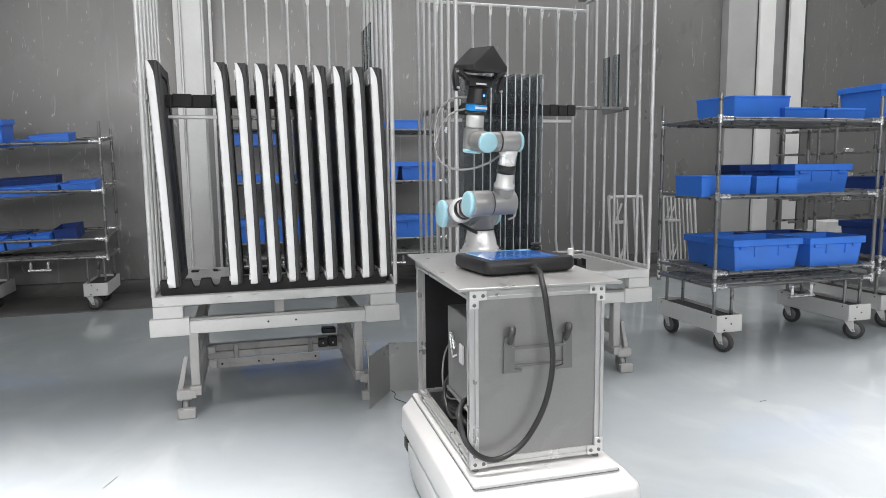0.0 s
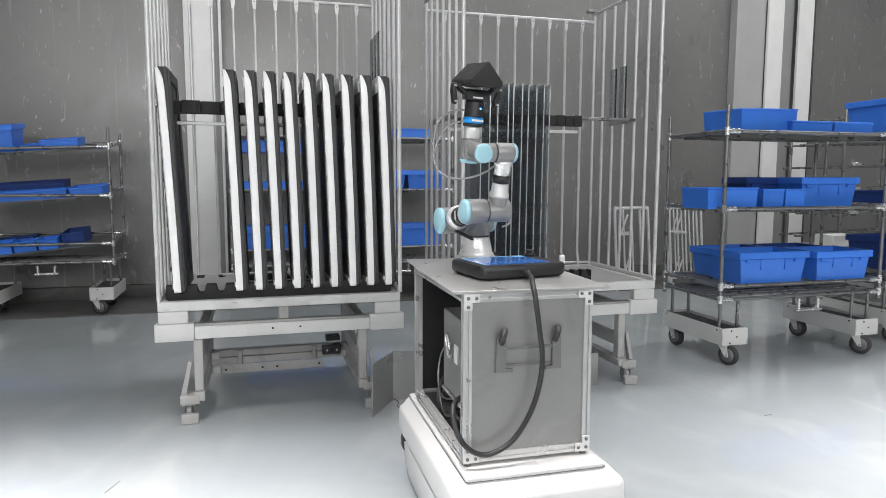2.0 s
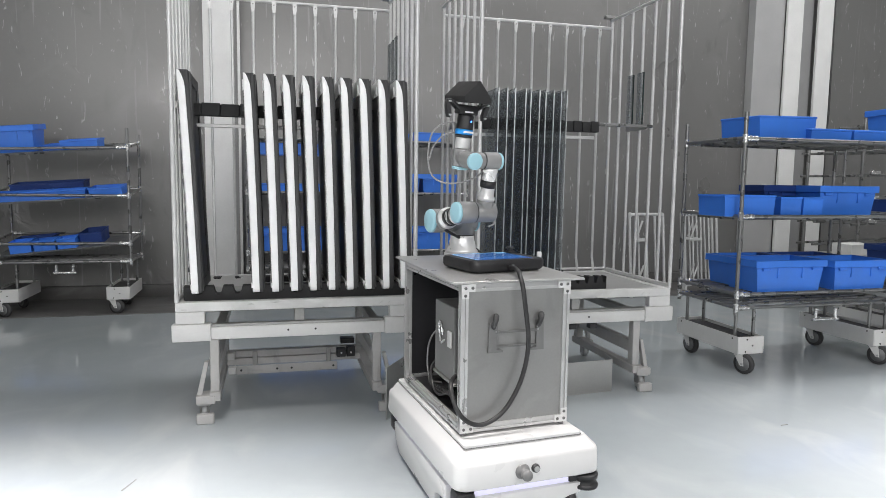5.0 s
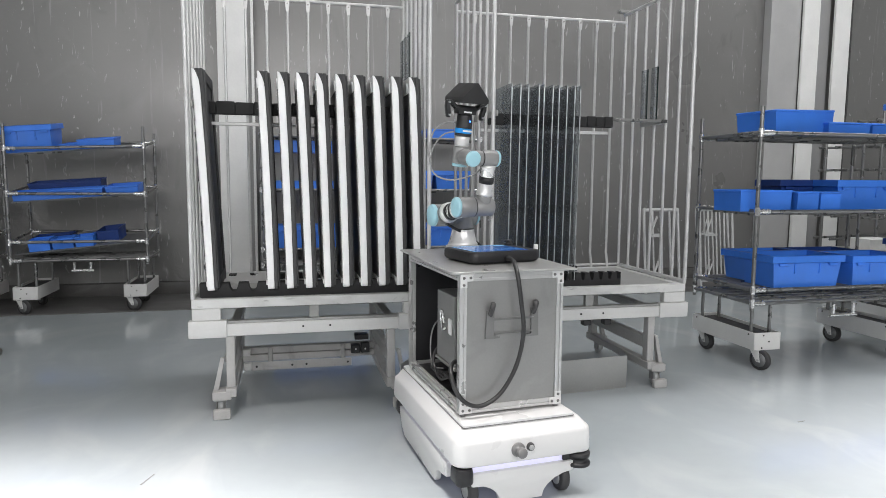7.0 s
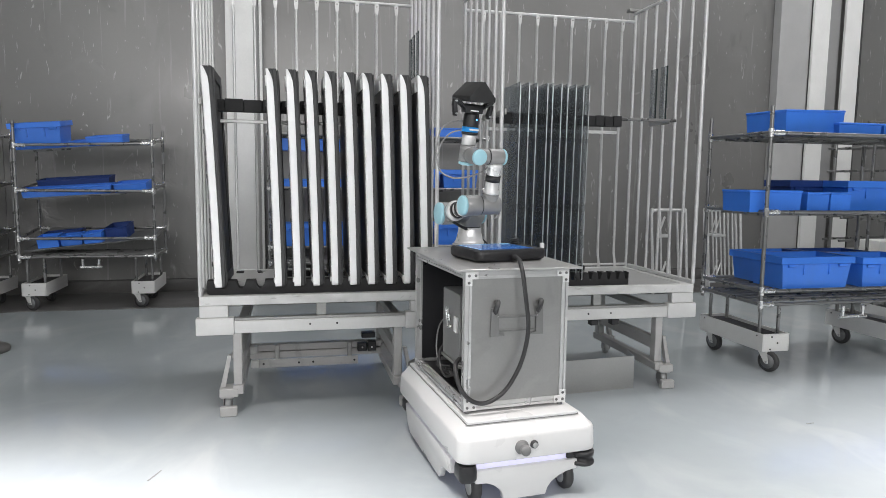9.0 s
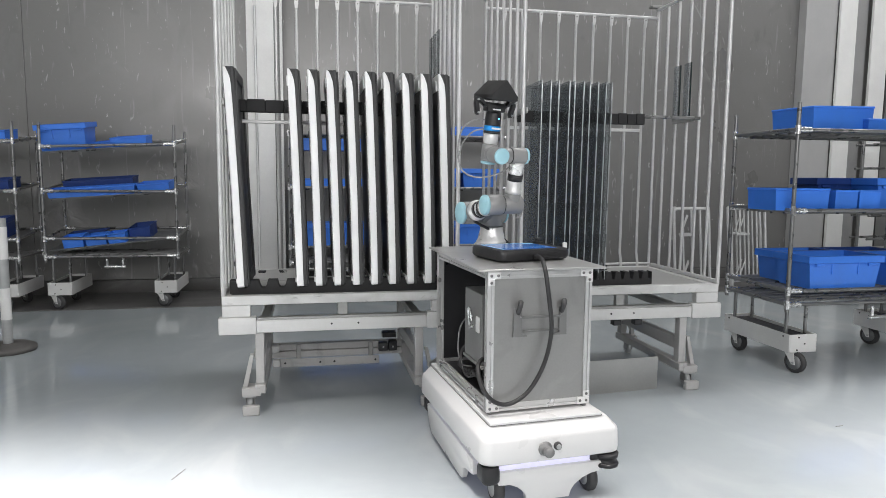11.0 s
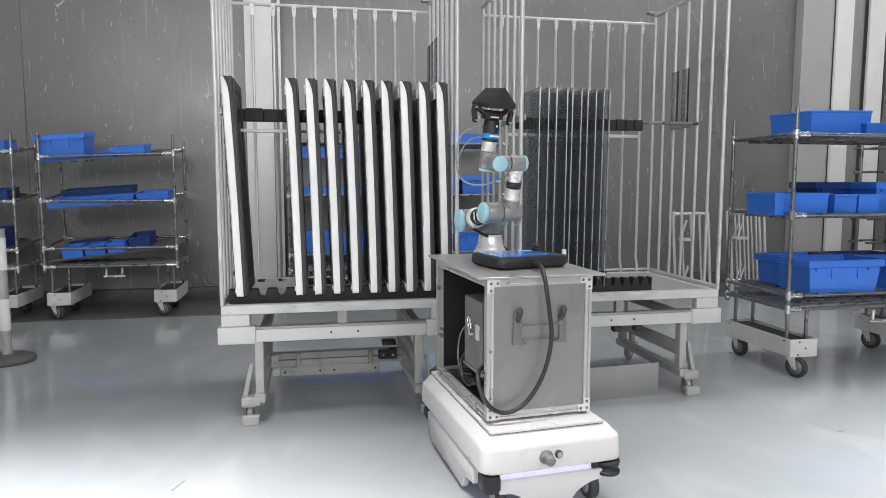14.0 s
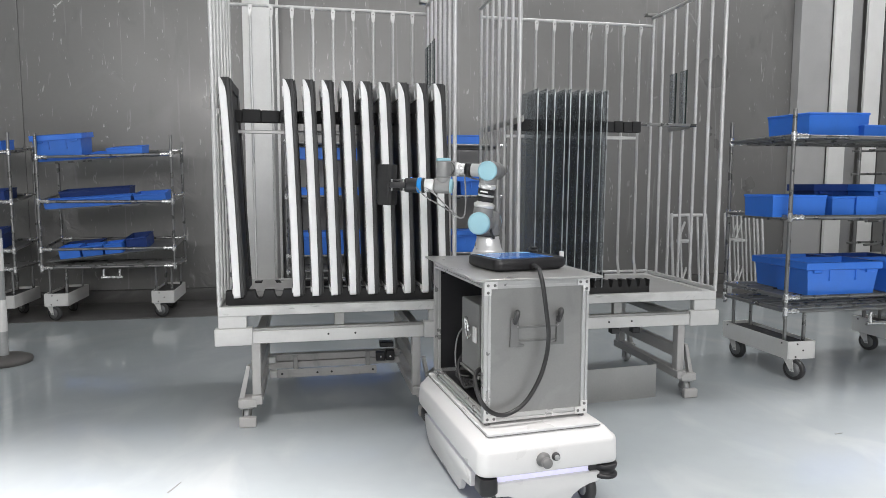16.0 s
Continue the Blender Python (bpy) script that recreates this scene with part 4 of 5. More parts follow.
for z, zh in ((0.24, 0.238), (0.695, 0.24)):
    part("band", cyl(B(), (0, 0, z), (0, 0, z + zh), 0.036, 20), M_STRIPE, st, "white band")

# scratches and a loose wire on the epoxy
for k, (a, b) in enumerate((((-0.615, 2.95), (-0.575, 3.05)), ((2.77, 2.985), (2.82, 2.99)))):
    s = thing("floor_scratch", pose(0, 0, 0), "short dark scuff mark on the epoxy floor", "mark", kind="structure")
    d = (Vector(b) - Vector(a)).normalized() * 0.004
    bm = B()
    prism(bm, [(a[0], a[1]), (a[0] + d.y * 2, a[1] - d.x * 2), (b[0] + d.y, b[1] - d.x), (b[0], b[1])], "z", 0.0005, 0.002)
    part("scuff", bm, M_MARK, s)
wr = thing("loose_wire", pose(0, 0, 0), "thin dark wire lying on the floor", "wire")
part("strand", tube(B(), curve_pts([(0.80, 3.82, 0.004), (0.82, 3.74, 0.004), (0.80, 3.66, 0.004), (0.85, 3.55, 0.004), (0.84, 3.45, 0.004), (0.87, 3.36, 0.004)], 5), 0.0025, 6), M_RUBBER, wr)


# ---- the mobile robot ----
def ring_rr(bm, z, x0, x1, y0, y1, r, n=6):
    vs = []
    for cx, cy, a0 in ((x1 - r, y1 - r, 0), (x0 + r, y1 - r, 90), (x0 + r, y0 + r, 180), (x1 - r, y0 + r, 270)):
        for k in range(n + 1):
            a = radians(a0 + 90 * k / n)
            vs.append(bm.verts.new((cx + r * math.cos(a), cy + r * math.sin(a), z)))
    return vs


def loft(bm, rings):
    rs = [ring_rr(bm, *r) for r in rings]
    for a, b in zip(rs, rs[1:]):
        n = len(a)
        for k in range(n):
            bm.faces.new((a[k], a[(k + 1) % n], b[(k + 1) % n], b[k]))
    bm.faces.new(rs[0][::-1])
    bm.faces.new(rs[-1])
    bmesh.ops.recalc_face_normals(bm, faces=bm.faces)
    return bm


robot = thing("mobile_robot", pose(0.929, 2.575, 0, 0, 0, 5), "white mobile robot with an aluminium cabinet and grey arm", "robot")
XL, XR, YF, YB = -0.298, 0.324, -0.137, 0.86

shell = part("shell", loft(B(), [(0.185, XL + 0.012, XR - 0.012, YF + 0.012, YB - 0.012, 0.045), (0.192, XL + 0.002, XR - 0.002, YF + 0.002, YB - 0.002, 0.05),
                         (0.205, XL, XR, YF, YB, 0.05), (0.280, XL + 0.003, XR - 0.003, YF + 0.003, YB - 0.003, 0.05), (0.289, XL + 0.005, XR - 0.005, YF + 0.005, YB - 0.005, 0.05),
                         (0.2955, XL + 0.0095, XR - 0.0095, YF + 0.0095, YB - 0.0095, 0.048), (0.300, XL + 0.016, XR - 0.016, YF + 0.016, YB - 0.016, 0.044), (0.333, XL + 0.043, XR - 0.048, YF + 0.044, YB - 0.04, 0.02), (0.337, XL + 0.047, XR - 0.055, YF + 0.049, YB - 0.045, 0.016)]), M_SHELL, robot)
part("top_plate", loft(B(), [(0.338, -0.25, 0.25, -0.092, 0.81, 0.012), (0.348, -0.25, 0.25, -0.092, 0.81, 0.012), (0.350, -0.248, 0.248, -0.09, 0.808, 0.01)]), M_SHELL, robot, "white top plate")
part("plate_seam", loft(B(), [(0.3372, -0.253, 0.253, -0.095, 0.813, 0.012), (0.3392, -0.253, 0.253, -0.095, 0.813, 0.012)]), M_ALUDK, robot, "dark seam under the top plate")
# stop knob and button on the front
part("stop_knob", lathe(B(), (-0.028, YF + 0.006, 0.240), (-0.028, YF - 0.05, 0.240), [(0, 0.03), (0.008, 0.03), (0.012, 0.025), (0.016, 0.016), (0.03, 0.016), (0.034, 0.021), (0.05, 0.021), (0.056, 0.017)], 24), M_KNOB, robot, "grey round stop knob")
knob_ring = part("button", lathe(B(), (0.026, YF + 0.006, 0.247), (0.026, YF - 0.012, 0.247), [(0, 0.017), (0.01, 0.017), (0.012, 0.015), (0.018, 0.014)], 24), M_TYRE, robot, "small grey button with a dark ring")
part("button_face", lathe(B(), (0.026, YF - 0.0115, 0.247), (0.026, YF - 0.016, 0.247), [(0, 0.011), (0.003, 0.011), (0.0045, 0.009)], 20), M_HUB, knob_ring)
# light strip and inner chassis
part("light_strip", loft(B(), [(0.152, XL + 0.03, XR - 0.03, YF + 0.03, YB - 0.03, 0.04), (0.184, XL + 0.03, XR - 0.03, YF + 0.03, YB - 0.03, 0.04)]), M_LED, robot, "glowing violet-white light strip")
part("chassis", box(B(), -0.17, 0.17, 0.06, 0.68, 0.045, 0.165, 0.01), M_TYRE, robot, "dark inner chassis")
# front skirt with two wheel arches
arch = [(-0.222, 0.155), (0.235, 0.155), (0.235, 0.115), (0.225, 0.112), (0.19, 0.107), (0.15, 0.092), (0.115, 0.068), (0.098, 0.045), (0.09, 0.018)]
arch += [(-0.10, 0.018), (-0.104, 0.045), (-0.115, 0.065), (-0.14, 0.085), (-0.17, 0.098), (-0.222, 0.101)]
part("front_skirt", prism(B(), arch, "y", YF + 0.012, YF + 0.045, 0.004), M_SHELL, robot, "white front skirt with wheel arches")
for s, x in ((-1, -0.276), (1, 0.28)):
    side = [(0.0, 0.165), (0.735, 0.165), (0.725, 0.13), (0.69, 0.07), (0.64, 0.035), (0.2, 0.02), (0.15, 0.02), (0.138, 0.035), (0.13, 0.07), (0.10, 0.085), (0.0, 0.10)]
    part("side_skirt", prism(B(), side, "x", x - 0.014, x + 0.014, 0.005), M_SHELL, robot, "white side skirt")
    part("rear_wheel_cover", box(B(), x - 0.02, x + 0.02, 0.72, 0.79, 0.115, 0.183, 0.015, 2), M_BLACK, robot, "black rear corner cover")
for nm, x0, x1, z0 in (("scanner", XL + 0.004, XL + 0.080, 0.115),):
    sc = part(nm, loft(B(), [(z0, x0 + 0.008, x1 - 0.008, YF - 0.002, YF + 0.085, 0.02), (z0 + 0.012, x0, x1, YF - 0.010, YF + 0.09, 0.025), (z0 + 0.05, x0, x1, YF - 0.010, YF + 0.09, 0.025), (0.183, x0 + 0.004, x1 - 0.004, YF - 0.004, YF + 0.085, 0.02)]), M_BLACK, robot, "black laser scanner at the corner")
sc = part("scanner", lathe(B(), (XR - 0.056, YF + 0.036, 0.124), (XR - 0.056, YF + 0.036, 0.184), [(0, 0.040), (0.004, 0.052), (0.014, 0.054), (0.019, 0.050), (0.021, 0.042), (0.040, 0.042), (0.042, 0.050), (0.058, 0.052), (0.06, 0.048)], 32), M_BLACK, robot, "black round laser scanner at the corner")
part("scanner_bracket", box(B(), XR - 0.135, XR - 0.06, YF + 0.02, YF + 0.08, 0.156, 0.1835, 0.004), M_BLACK, sc)
WHEELS = []
for x in (-0.205, 0.212):
    for y in (-0.052, 0.66):
        w = part("wheel", lathe(B(), (-0.021, 0, 0), (0.021, 0, 0), [(0, 0.046), (0.003, 0.057), (0.01, 0.0625), (0.032, 0.0625), (0.039, 0.057), (0.042, 0.046)], 32), M_TYRE, robot, "dark grey castor wheel", pose(x, y, 0.0625))
        h = lathe(B(), (-0.024, 0, 0), (0.024, 0, 0), [(0, 0.012), (0.001, 0.036), (0.047, 0.036), (0.048, 0.012)], 24)
        part("hub", h, M_HUB, w)
        WHEELS.append((w, x, y))
        part("castor_fork", box(B(), x - 0.027, x + 0.027, y - 0.02, y + 0.03, 0.128, 0.164, 0.004), M_TYRE, robot)

# cabinet of slotted profile
CX, CY0, CY1, CZ0, CZ1 = 0.235, 0.0, 0.755, 0.362, 0.945
P = 0.03


def profile(name, p, q, label=""):
    """A square slotted profile between two corner points, along one axis."""
    p, q = Vector(p), Vector(q)
    axis = max(range(3), key=lambda i: abs(q[i] - p[i]))
    lo, hi = min(p[axis], q[axis]), max(p[axis], q[axis])
    h, g, d = P / 2, 0.0042, 0.006
    c = [(-h, -h), (-g, -h), (-g, -h + d), (g, -h + d), (g, -h), (h, -h), (h, -g), (h - d, -g), (h - d, g), (h, g), (h, h), (g, h), (g, h - d), (-g, h - d), (-g, h), (-h, h), (-h, g), (-h + d, g), (-h + d, -g), (-h, -g)]
    others = [i for i in range(3) if i != axis]
    bm = B()
    prism(bm, [(p[others[0]] + u, p[others[1]] + v) for u, v in c], "xyz"[axis], lo, hi)
    return part(name, bm, M_ALU, robot, label)


h = P / 2
for sx in (-1, 1):
    for y in (CY0 + h, CY1 - h):
        profile("post", (sx * (CX - h), y, CZ0), (sx * (CX - h), y, CZ1))
    for z in (CZ0 + h, CZ1 - h):
        profile("rail", (sx * (CX - h), CY0 + P, z), (sx * (CX - h), CY1 - P, z))
for y in (CY0 + h, CY1 - h):
    for z in (CZ0 + h, CZ1 - h):
        profile("rail", (-CX + P, y, z), (CX - P, y, z))
part("front_panel", box(B(), -CX + P, CX - P, 0.006, 0.010, CZ0 + P, CZ1 - P), M_APANEL, robot, "grey aluminium front panel")
part("side_panel", box(B(), CX - 0.02, CX - 0.016, P, CY1 - P, CZ0 + P, CZ1 - P), M_SHADE, robot, "side panel, blackened for the cabinet's inner shade")
part("back_panel", box(B(), -CX + P, CX - P, CY1 - 0.02, CY1 - 0.016, CZ0 + P, CZ1 - P), M_SHADE, robot, "back panel, blackened for the cabinet's inner shade")
part("cabinet_floor", box(B(), -CX + P, CX - P, P, CY1 - P, CZ0 + 0.008, CZ0 + 0.014), M_SHADE, robot, "cabinet floor, blackened for the inner shade")
for sx in (-1, 1):
    for z, sz in ((CZ0, 1), (CZ1, -1)):
        a, b = sorted((sx * CX, sx * (CX - 0.056)))
        c0, c1 = sorted((z, z + sz * P))
        bm = box(B(), a, b, -0.0045, -0.0005, c0, c1, 0.001)
        br = part("corner_bracket", bm, M_SHELL, robot, "white corner bracket")
        c0, c1 = sorted((z + sz * P, z + sz * 0.056))
        a, b = sorted((sx * CX, sx * (CX - P)))
        part("bracket_leg", box(B(), a, b, -0.0045, -0.0005, c0, c1, 0.001), M_SHELL, br)
        for du, dv in ((0.015, 0.015), (0.044, 0.015), (0.015, 0.044)):
            u, v = sx * (CX - du), z + sz * dv
            part("bolt", lathe(B(), (u, -0.0045, v), (u, -0.009, v), [(0, 0.006), (0.003, 0.006), (0.0045, 0.004)], 12), M_ALUDK, br)
    part("foot_pad", cyl(B(), (sx * (CX - 0.02), 0.012, 0.3505), (sx * (CX - 0.02), 0.012, CZ0), 0.012, 12), M_ALUDK, robot)
# carrier bracket on the front
bm = B()
prism(bm, [(-0.122, 0.672), (-0.06, 0.672), (-0.06, 0.680), (-0.085, 0.684), (-0.085, 0.748), (0.085, 0.748), (0.085, 0.684), (0.06, 0.680), (0.06, 0.672), (0.118, 0.672), (0.115, 0.790), (0.085, 0.790), (0.085, 0.757), (-0.085, 0.757), (-0.085, 0.790), (-0.118, 0.790)], "y", -0.006, 0.0055)
carrier = part("carrier_bracket", bm, M_CARRIER, robot, "grey sheet metal carrier bracket")
part("lower_bar", box(B(), -0.0845, 0.0845, -0.004, 0.0055, 0.690, 0.697, 0.001), M_CARRIER, carrier)
for x in (-0.1, 0.095):
    bm = tube(B(), curve_pts([(x, 0.0, 0.772), (x - 0.004, -0.02, 0.79), (x - 0.002, -0.03, 0.81), (x + 0.006, -0.012, 0.818), (x + 0.01, 0.002, 0.80)], 4), 0.011, 8)
    part("hook", bm, M_TYRE, carrier, "dark grey hook")
for x in (-0.09, 0.09):
    part("screw", cyl(B(), (x, -0.006, 0.755), (x, -0.003, 0.755), 0.004, 8), M_SHELL, carrier)
# control box, latch and cables inside
ctl = part("control_box", box(B(), -0.185, 0.08, 0.2, 0.44, 0.50, 0.815, 0.004), M_BOX, robot, "grey control box")
part("latch", box(B(), -0.194, -0.186, 0.222, 0.262, 0.64, 0.71, 0.002), M_SHELL, ctl, "white label plate")
part("padlock", tube(B(), curve_pts([(-0.195, 0.31, 0.68), (-0.2, 0.315, 0.72), (-0.2, 0.33, 0.735), (-0.2, 0.345, 0.72), (-0.195, 0.34, 0.66), (-0.197, 0.32, 0.645), (-0.195, 0.3, 0.66)], 5), 0.006, 8), M_JOINT, ctl, "bright steel hasp")
part("box_shelf", box(B(), -0.19, 0.09, 0.19, 0.45, 0.485, 0.498, 0.002), M_RACKDK, robot, "steel shelf under the control box")
part("shelf_leg", box(B(), -0.03, 0.0, 0.3, 0.33, CZ0 + 0.014, 0.485), M_RACKDK, robot)
for k in range(4):
    o = 0.018 * k
    part("inner_cable", tube(B(), curve_pts([(-0.15 + o, 0.44, 0.56 - o), (-0.19 + o, 0.47 + o, 0.50), (-0.2, 0.42 + o, 0.43), (-0.2 + o, 0.34, 0.41 + o * 0.4), (-0.19, 0.25 + o, 0.44), (-0.17 + o, 0.2, 0.41), (-0.12, 0.3, 0.385 + o * 0.3), (-0.1 + o, 0.5, 0.385)], 6), 0.006, 8), M_RUBBER, robot, "black cable inside the cabinet")
part("inner_cable", tube(B(), curve_pts([(0.1, 0.72, 0.7), (0.0, 0.7, 0.66), (-0.12, 0.66, 0.6), (-0.16, 0.62, 0.5), (-0.15, 0.6, 0.4), (-0.1, 0.58, 0.385)], 6), 0.004, 8), M_HOSE, robot, "thin grey cable inside the cabinet")
# table plate with its stub
part("table_plate", box(B(), -0.28, 0.28, -0.459, 0.45, 0.0, 0.009, 0.0015), M_TABLE, robot, "brushed aluminium table plate", pose(0.022, 0.441, 0.947, 0, 0, -2.2))
part("stub", box(B(), 0.282, 0.302, 0.37, 0.385, 0.9562, 1.02, 0.003), M_SHELL, robot, "white upright stub on the plate")
part("riser_plate", lathe(B(), (0.003, 0.608, 0.9562), (0.003, 0.608, 1.0), [(0, 0.085), (0.042, 0.085), (0.0438, 0.083)], 32), M_UTUBE, robot, "silver riser under the arm")

# arm, link by link
ARM_BASE = (0.003, 0.608, 1.0)
arm_base = part("arm_base", lathe(B(), (0, 0, 0), (0, 0, 0.09), [(0, 0.074), (0.01, 0.075), (0.02, 0.068), (0.07, 0.056), (0.082, 0.056)], 32), M_UTUBE, robot, "silver cone-shaped arm base", pose(*ARM_BASE))
part("plug", cyl(B(), (-0.02, -0.062, 0.045), (-0.022, -0.07, 0.046), 0.012, 12), M_UTUBE, arm_base)


def cap(parent, p, q, r, name="cap"):
    p, q = Vector(p), Vector(q)
    L = (q - p).length
    c = part(name, lathe(B(), p, q, [(0, r), (L * 0.55, r), (L * 0.85, r * 0.93), (L, r * 0.8)], 32), M_CAP, parent, "pale blue joint cap")
    d = (q - p).normalized()
    return c


def ringed(bm, p, q, r):
    L = (Vector(q) - Vector(p)).length
    e = min(0.006, L * 0.2)
    return lathe(bm, p, q, [(0, r * 0.94), (e, r), (L - e, r), (L, r * 0.94)], 32)


# shoulder
bm = ringed(B(), (0, 0, -0.068), (0, 0, 0.045), 0.056)
ringed(bm, (0, -0.058, 0), (0, 0.066, 0), 0.055)
shoulder = part("shoulder_joint", bm, M_UGREY, robot, "satin grey shoulder joint")
cap(shoulder, (0, -0.058, 0), (0, -0.074, 0), 0.053)
part("seam", cyl(B(), (0, 0, -0.0705), (0, 0, -0.0665), 0.0565, 32), M_BLACK, shoulder)
# upper arm
bm = ringed(B(), (0, -0.052, 0), (0, 0.04, 0), 0.055)
ringed(bm, (0, 0, 0.03), (0, 0, 0.078), 0.047)
upper = part("upper_arm", bm, M_UGREY, robot, "grey and silver upper arm")
bm = ringed(B(), (0, -0.042, 0.250), (0, 0.036, 0.250), 0.047)
ringed(bm, (0, 0, 0.186), (0, 0, 0.225), 0.041)
part("elbow_housing", bm, M_UGREY, upper, "satin grey elbow housing")
cap(upper, (0, 0.040, 0), (0, 0.060, 0), 0.054)
cap(upper, (0, 0.036, 0.250), (0, 0.054, 0.250), 0.046)
part("collar", lathe(B(), (0, 0, 0.076), (0, 0, 0.188), [(0, 0.049), (0.016, 0.049), (0.022, 0.039), (0.09, 0.037), (0.096, 0.042), (0.112, 0.042)], 32), M_UTUBE, upper, "silver tube")
part("strap", lathe(B(), (0, 0, 0.104), (0, 0, 0.128), [(0, 0.0405), (0.024, 0.0405)], 32), M_BLACK, upper, "black strap")
part("strap", lathe(B(), (0, 0, 0.138), (0, 0, 0.163), [(0, 0.0405), (0.025, 0.0405)], 32), M_BLACK, upper, "black strap")
part("strap_print", box(B(), -0.018, 0.018, 0.0405, 0.0425, 0.147, 0.154), M_TEXT, upper, "pale print bar on the strap")
part("cable_clip", box(B(), -0.016, 0.016, -0.062, -0.038, 0.10, 0.16, 0.006), M_BLACK, upper, "black cable clip")
# forearm
bm = ringed(B(), (0, -0.046, 0), (0, 0.05, 0), 0.044)
ringed(bm, (0, 0, 0.02), (0, 0, 0.06), 0.037)
fore = part("forearm", bm, M_UGREY, robot, "grey and silver forearm")
part("wrist_housing", ringed(B(), (0, -0.03, 0.228), (0, 0.042, 0.228), 0.0375), M_UGREY, fore, "satin grey wrist housing")
part("forearm_tube", lathe(B(), (0, 0, 0.058), (0, 0, 0.2), [(0, 0.038), (0.012, 0.038), (0.02, 0.032), (0.12, 0.030), (0.126, 0.033), (0.142, 0.033)], 32), M_UTUBE, fore, "silver tube")
part("strap", lathe(B(), (0, 0, 0.115), (0, 0, 0.145), [(0, 0.0345), (0.03, 0.0345)], 32), M_BLACK, fore, "black strap")
part("seam", cyl(B(), (0, 0.0475, 0), (0, 0.0515, 0), 0.0446, 32), M_BLACK, fore)
cap(fore, (0, -0.030, 0.228), (0, -0.044, 0.228), 0.0365)
part("hose", tube(B(), curve_pts([(0.01, -0.04, 0.2), (0.04, -0.055, 0.13), (0.046, -0.062, 0.06), (0.03, -0.07, 0.0), (0.0, -0.062, -0.05), (-0.03, -0.02, -0.055)], 5), 0.004, 8), M_HOSE, fore, "grey hose along the forearm")
# wrists
bm = ringed(B(), (0, 0.042, 0), (0, 0.09, 0), 0.035)
ringed(bm, (0, 0.1037, -0.034), (0, 0.1037, 0.042), 0.0365)
wrist1 = part("wrist", bm, M_UGREY, robot, "satin grey wrist joint")
cap(wrist1, (0, 0.1037, -0.034), (0, 0.1037, -0.048), 0.0355)
part("seam", cyl(B(), (0, 0.0415, 0), (0, 0.0445, 0), 0.0362, 32), M_BLACK, wrist1)
bm = ringed(B(), (0, 0, 0.042), (0, 0, 0.07), 0.035)
ringed(bm, (0, -0.034, 0.08535), (0, 0.042, 0.08535), 0.0365)
wrist2 = part("wrist", bm, M_UGREY, robot, "satin grey wrist joint")
cap(wrist2, (0, -0.034, 0.08535), (0, -0.048, 0.08535), 0.0355)
# tool side
wrist3 = part("tool_flange", ringed(B(), (0, 0.043, 0), (0, 0.09, 0), 0.0325), M_UTUBE, robot, "silver tool flange")
part("sensor_ring", ringed(B(), (0, 0.0902, 0), (0, 0.102, 0), 0.0375), M_BLACK, wrist3, "black sensor ring")
part("blue_band", ringed(B(), (0, 0.1022, 0), (0, 0.125, 0), 0.0385), M_BAND, wrist3, "bright blue band")
part("band_print", box(B(), -0.02, 0.026, 0.110, 0.118, 0.0378, 0.0395), M_TEXT, wrist3, "pale print bar on the band")
bm = B()
lathe(bm, (0, 0.1252, 0), (0, 0.186, 0), [(0, 0.037), (0.006, 0.036), (0.05, 0.035), (0.061, 0.033)], 32)
body = part("gripper_body", bm, M_BLACK, wrist3, "black gripper body")
part("indicator", lathe(B(), (0.012, 0.158, 0.034), (0.012, 0.158, 0.0375), [(0, 0.004), (0.0035, 0.003)], 12), M_LEDBLUE, wrist3, "blue indicator light")
part("palm", box(B(), -0.045, 0.045, 0.186, 0.226, -0.027, 0.027, 0.006, 2), M_BLACK, wrist3, "black gripper palm")
part("palm_print", box(B(), -0.02, 0.02, 0.194, 0.200, 0.0272, 0.0285), M_TEXT, wrist3, "pale print bar on the palm")
for s in (-1, 1):
    for z in (-0.02, 0.02):
        part("finger_link", tube(B(), [(s * 0.036, 0.205, z), (s * 0.062, 0.224, z), (s * 0.088, 0.24, z)], 0.0065, 8), M_BLACK, wrist3, "black gripper link")
    part("pad", box(B(), s * 0.066 - 0.005, s * 0.066 + 0.005, 0.215, 0.243, -0.012, 0.012, 0.002), M_BLACK, wrist3)
    bm = B()
    prism(bm, [(s * 0.078, 0.245), (s * 0.098, 0.243), (s * 0.10, 0.215), (s * 0.088, 0.168), (s * 0.078, 0.165), (s * 0.074, 0.185), (s * 0.082, 0.22)], "z", -0.014, 0.014, 0.003)
    part("finger_tip", bm, M_BLACK, wrist3, "black folded finger tip")
    for u, v in ((0.09, 0.233), (0.083, 0.178)):
        part("pin", cyl(B(), (s * u, v, -0.0275), (s * u, v, 0.0275), 0.004, 10), M_HUB, wrist3)
# cable from the shoulder down to the plate
turned = (pose(*ARM_BASE) @ pose(0, 0, 0.1519, 0, 0, 97)).inverted()
loop = curve_pts([(-0.1, 0.60, 1.19), (-0.12, 0.56, 1.17), (-0.11, 0.55, 1.12), (-0.06, 0.56, 1.09), (0.0, 0.57, 1.06), (0.06, 0.58, 1.02), (0.1, 0.6, 0.99), (0.12, 0.62, 0.968)], 6)
part("arm_cable", tube(B(), [turned @ p for p in loop], 0.007, 8), M_RUBBER, shoulder, "black cable beside the arm base")

# held black block, a roof-shaped profile
block = thing("black_block", pose(0, 0, 0), "matt black roof-shaped block held in the gripper", "block")
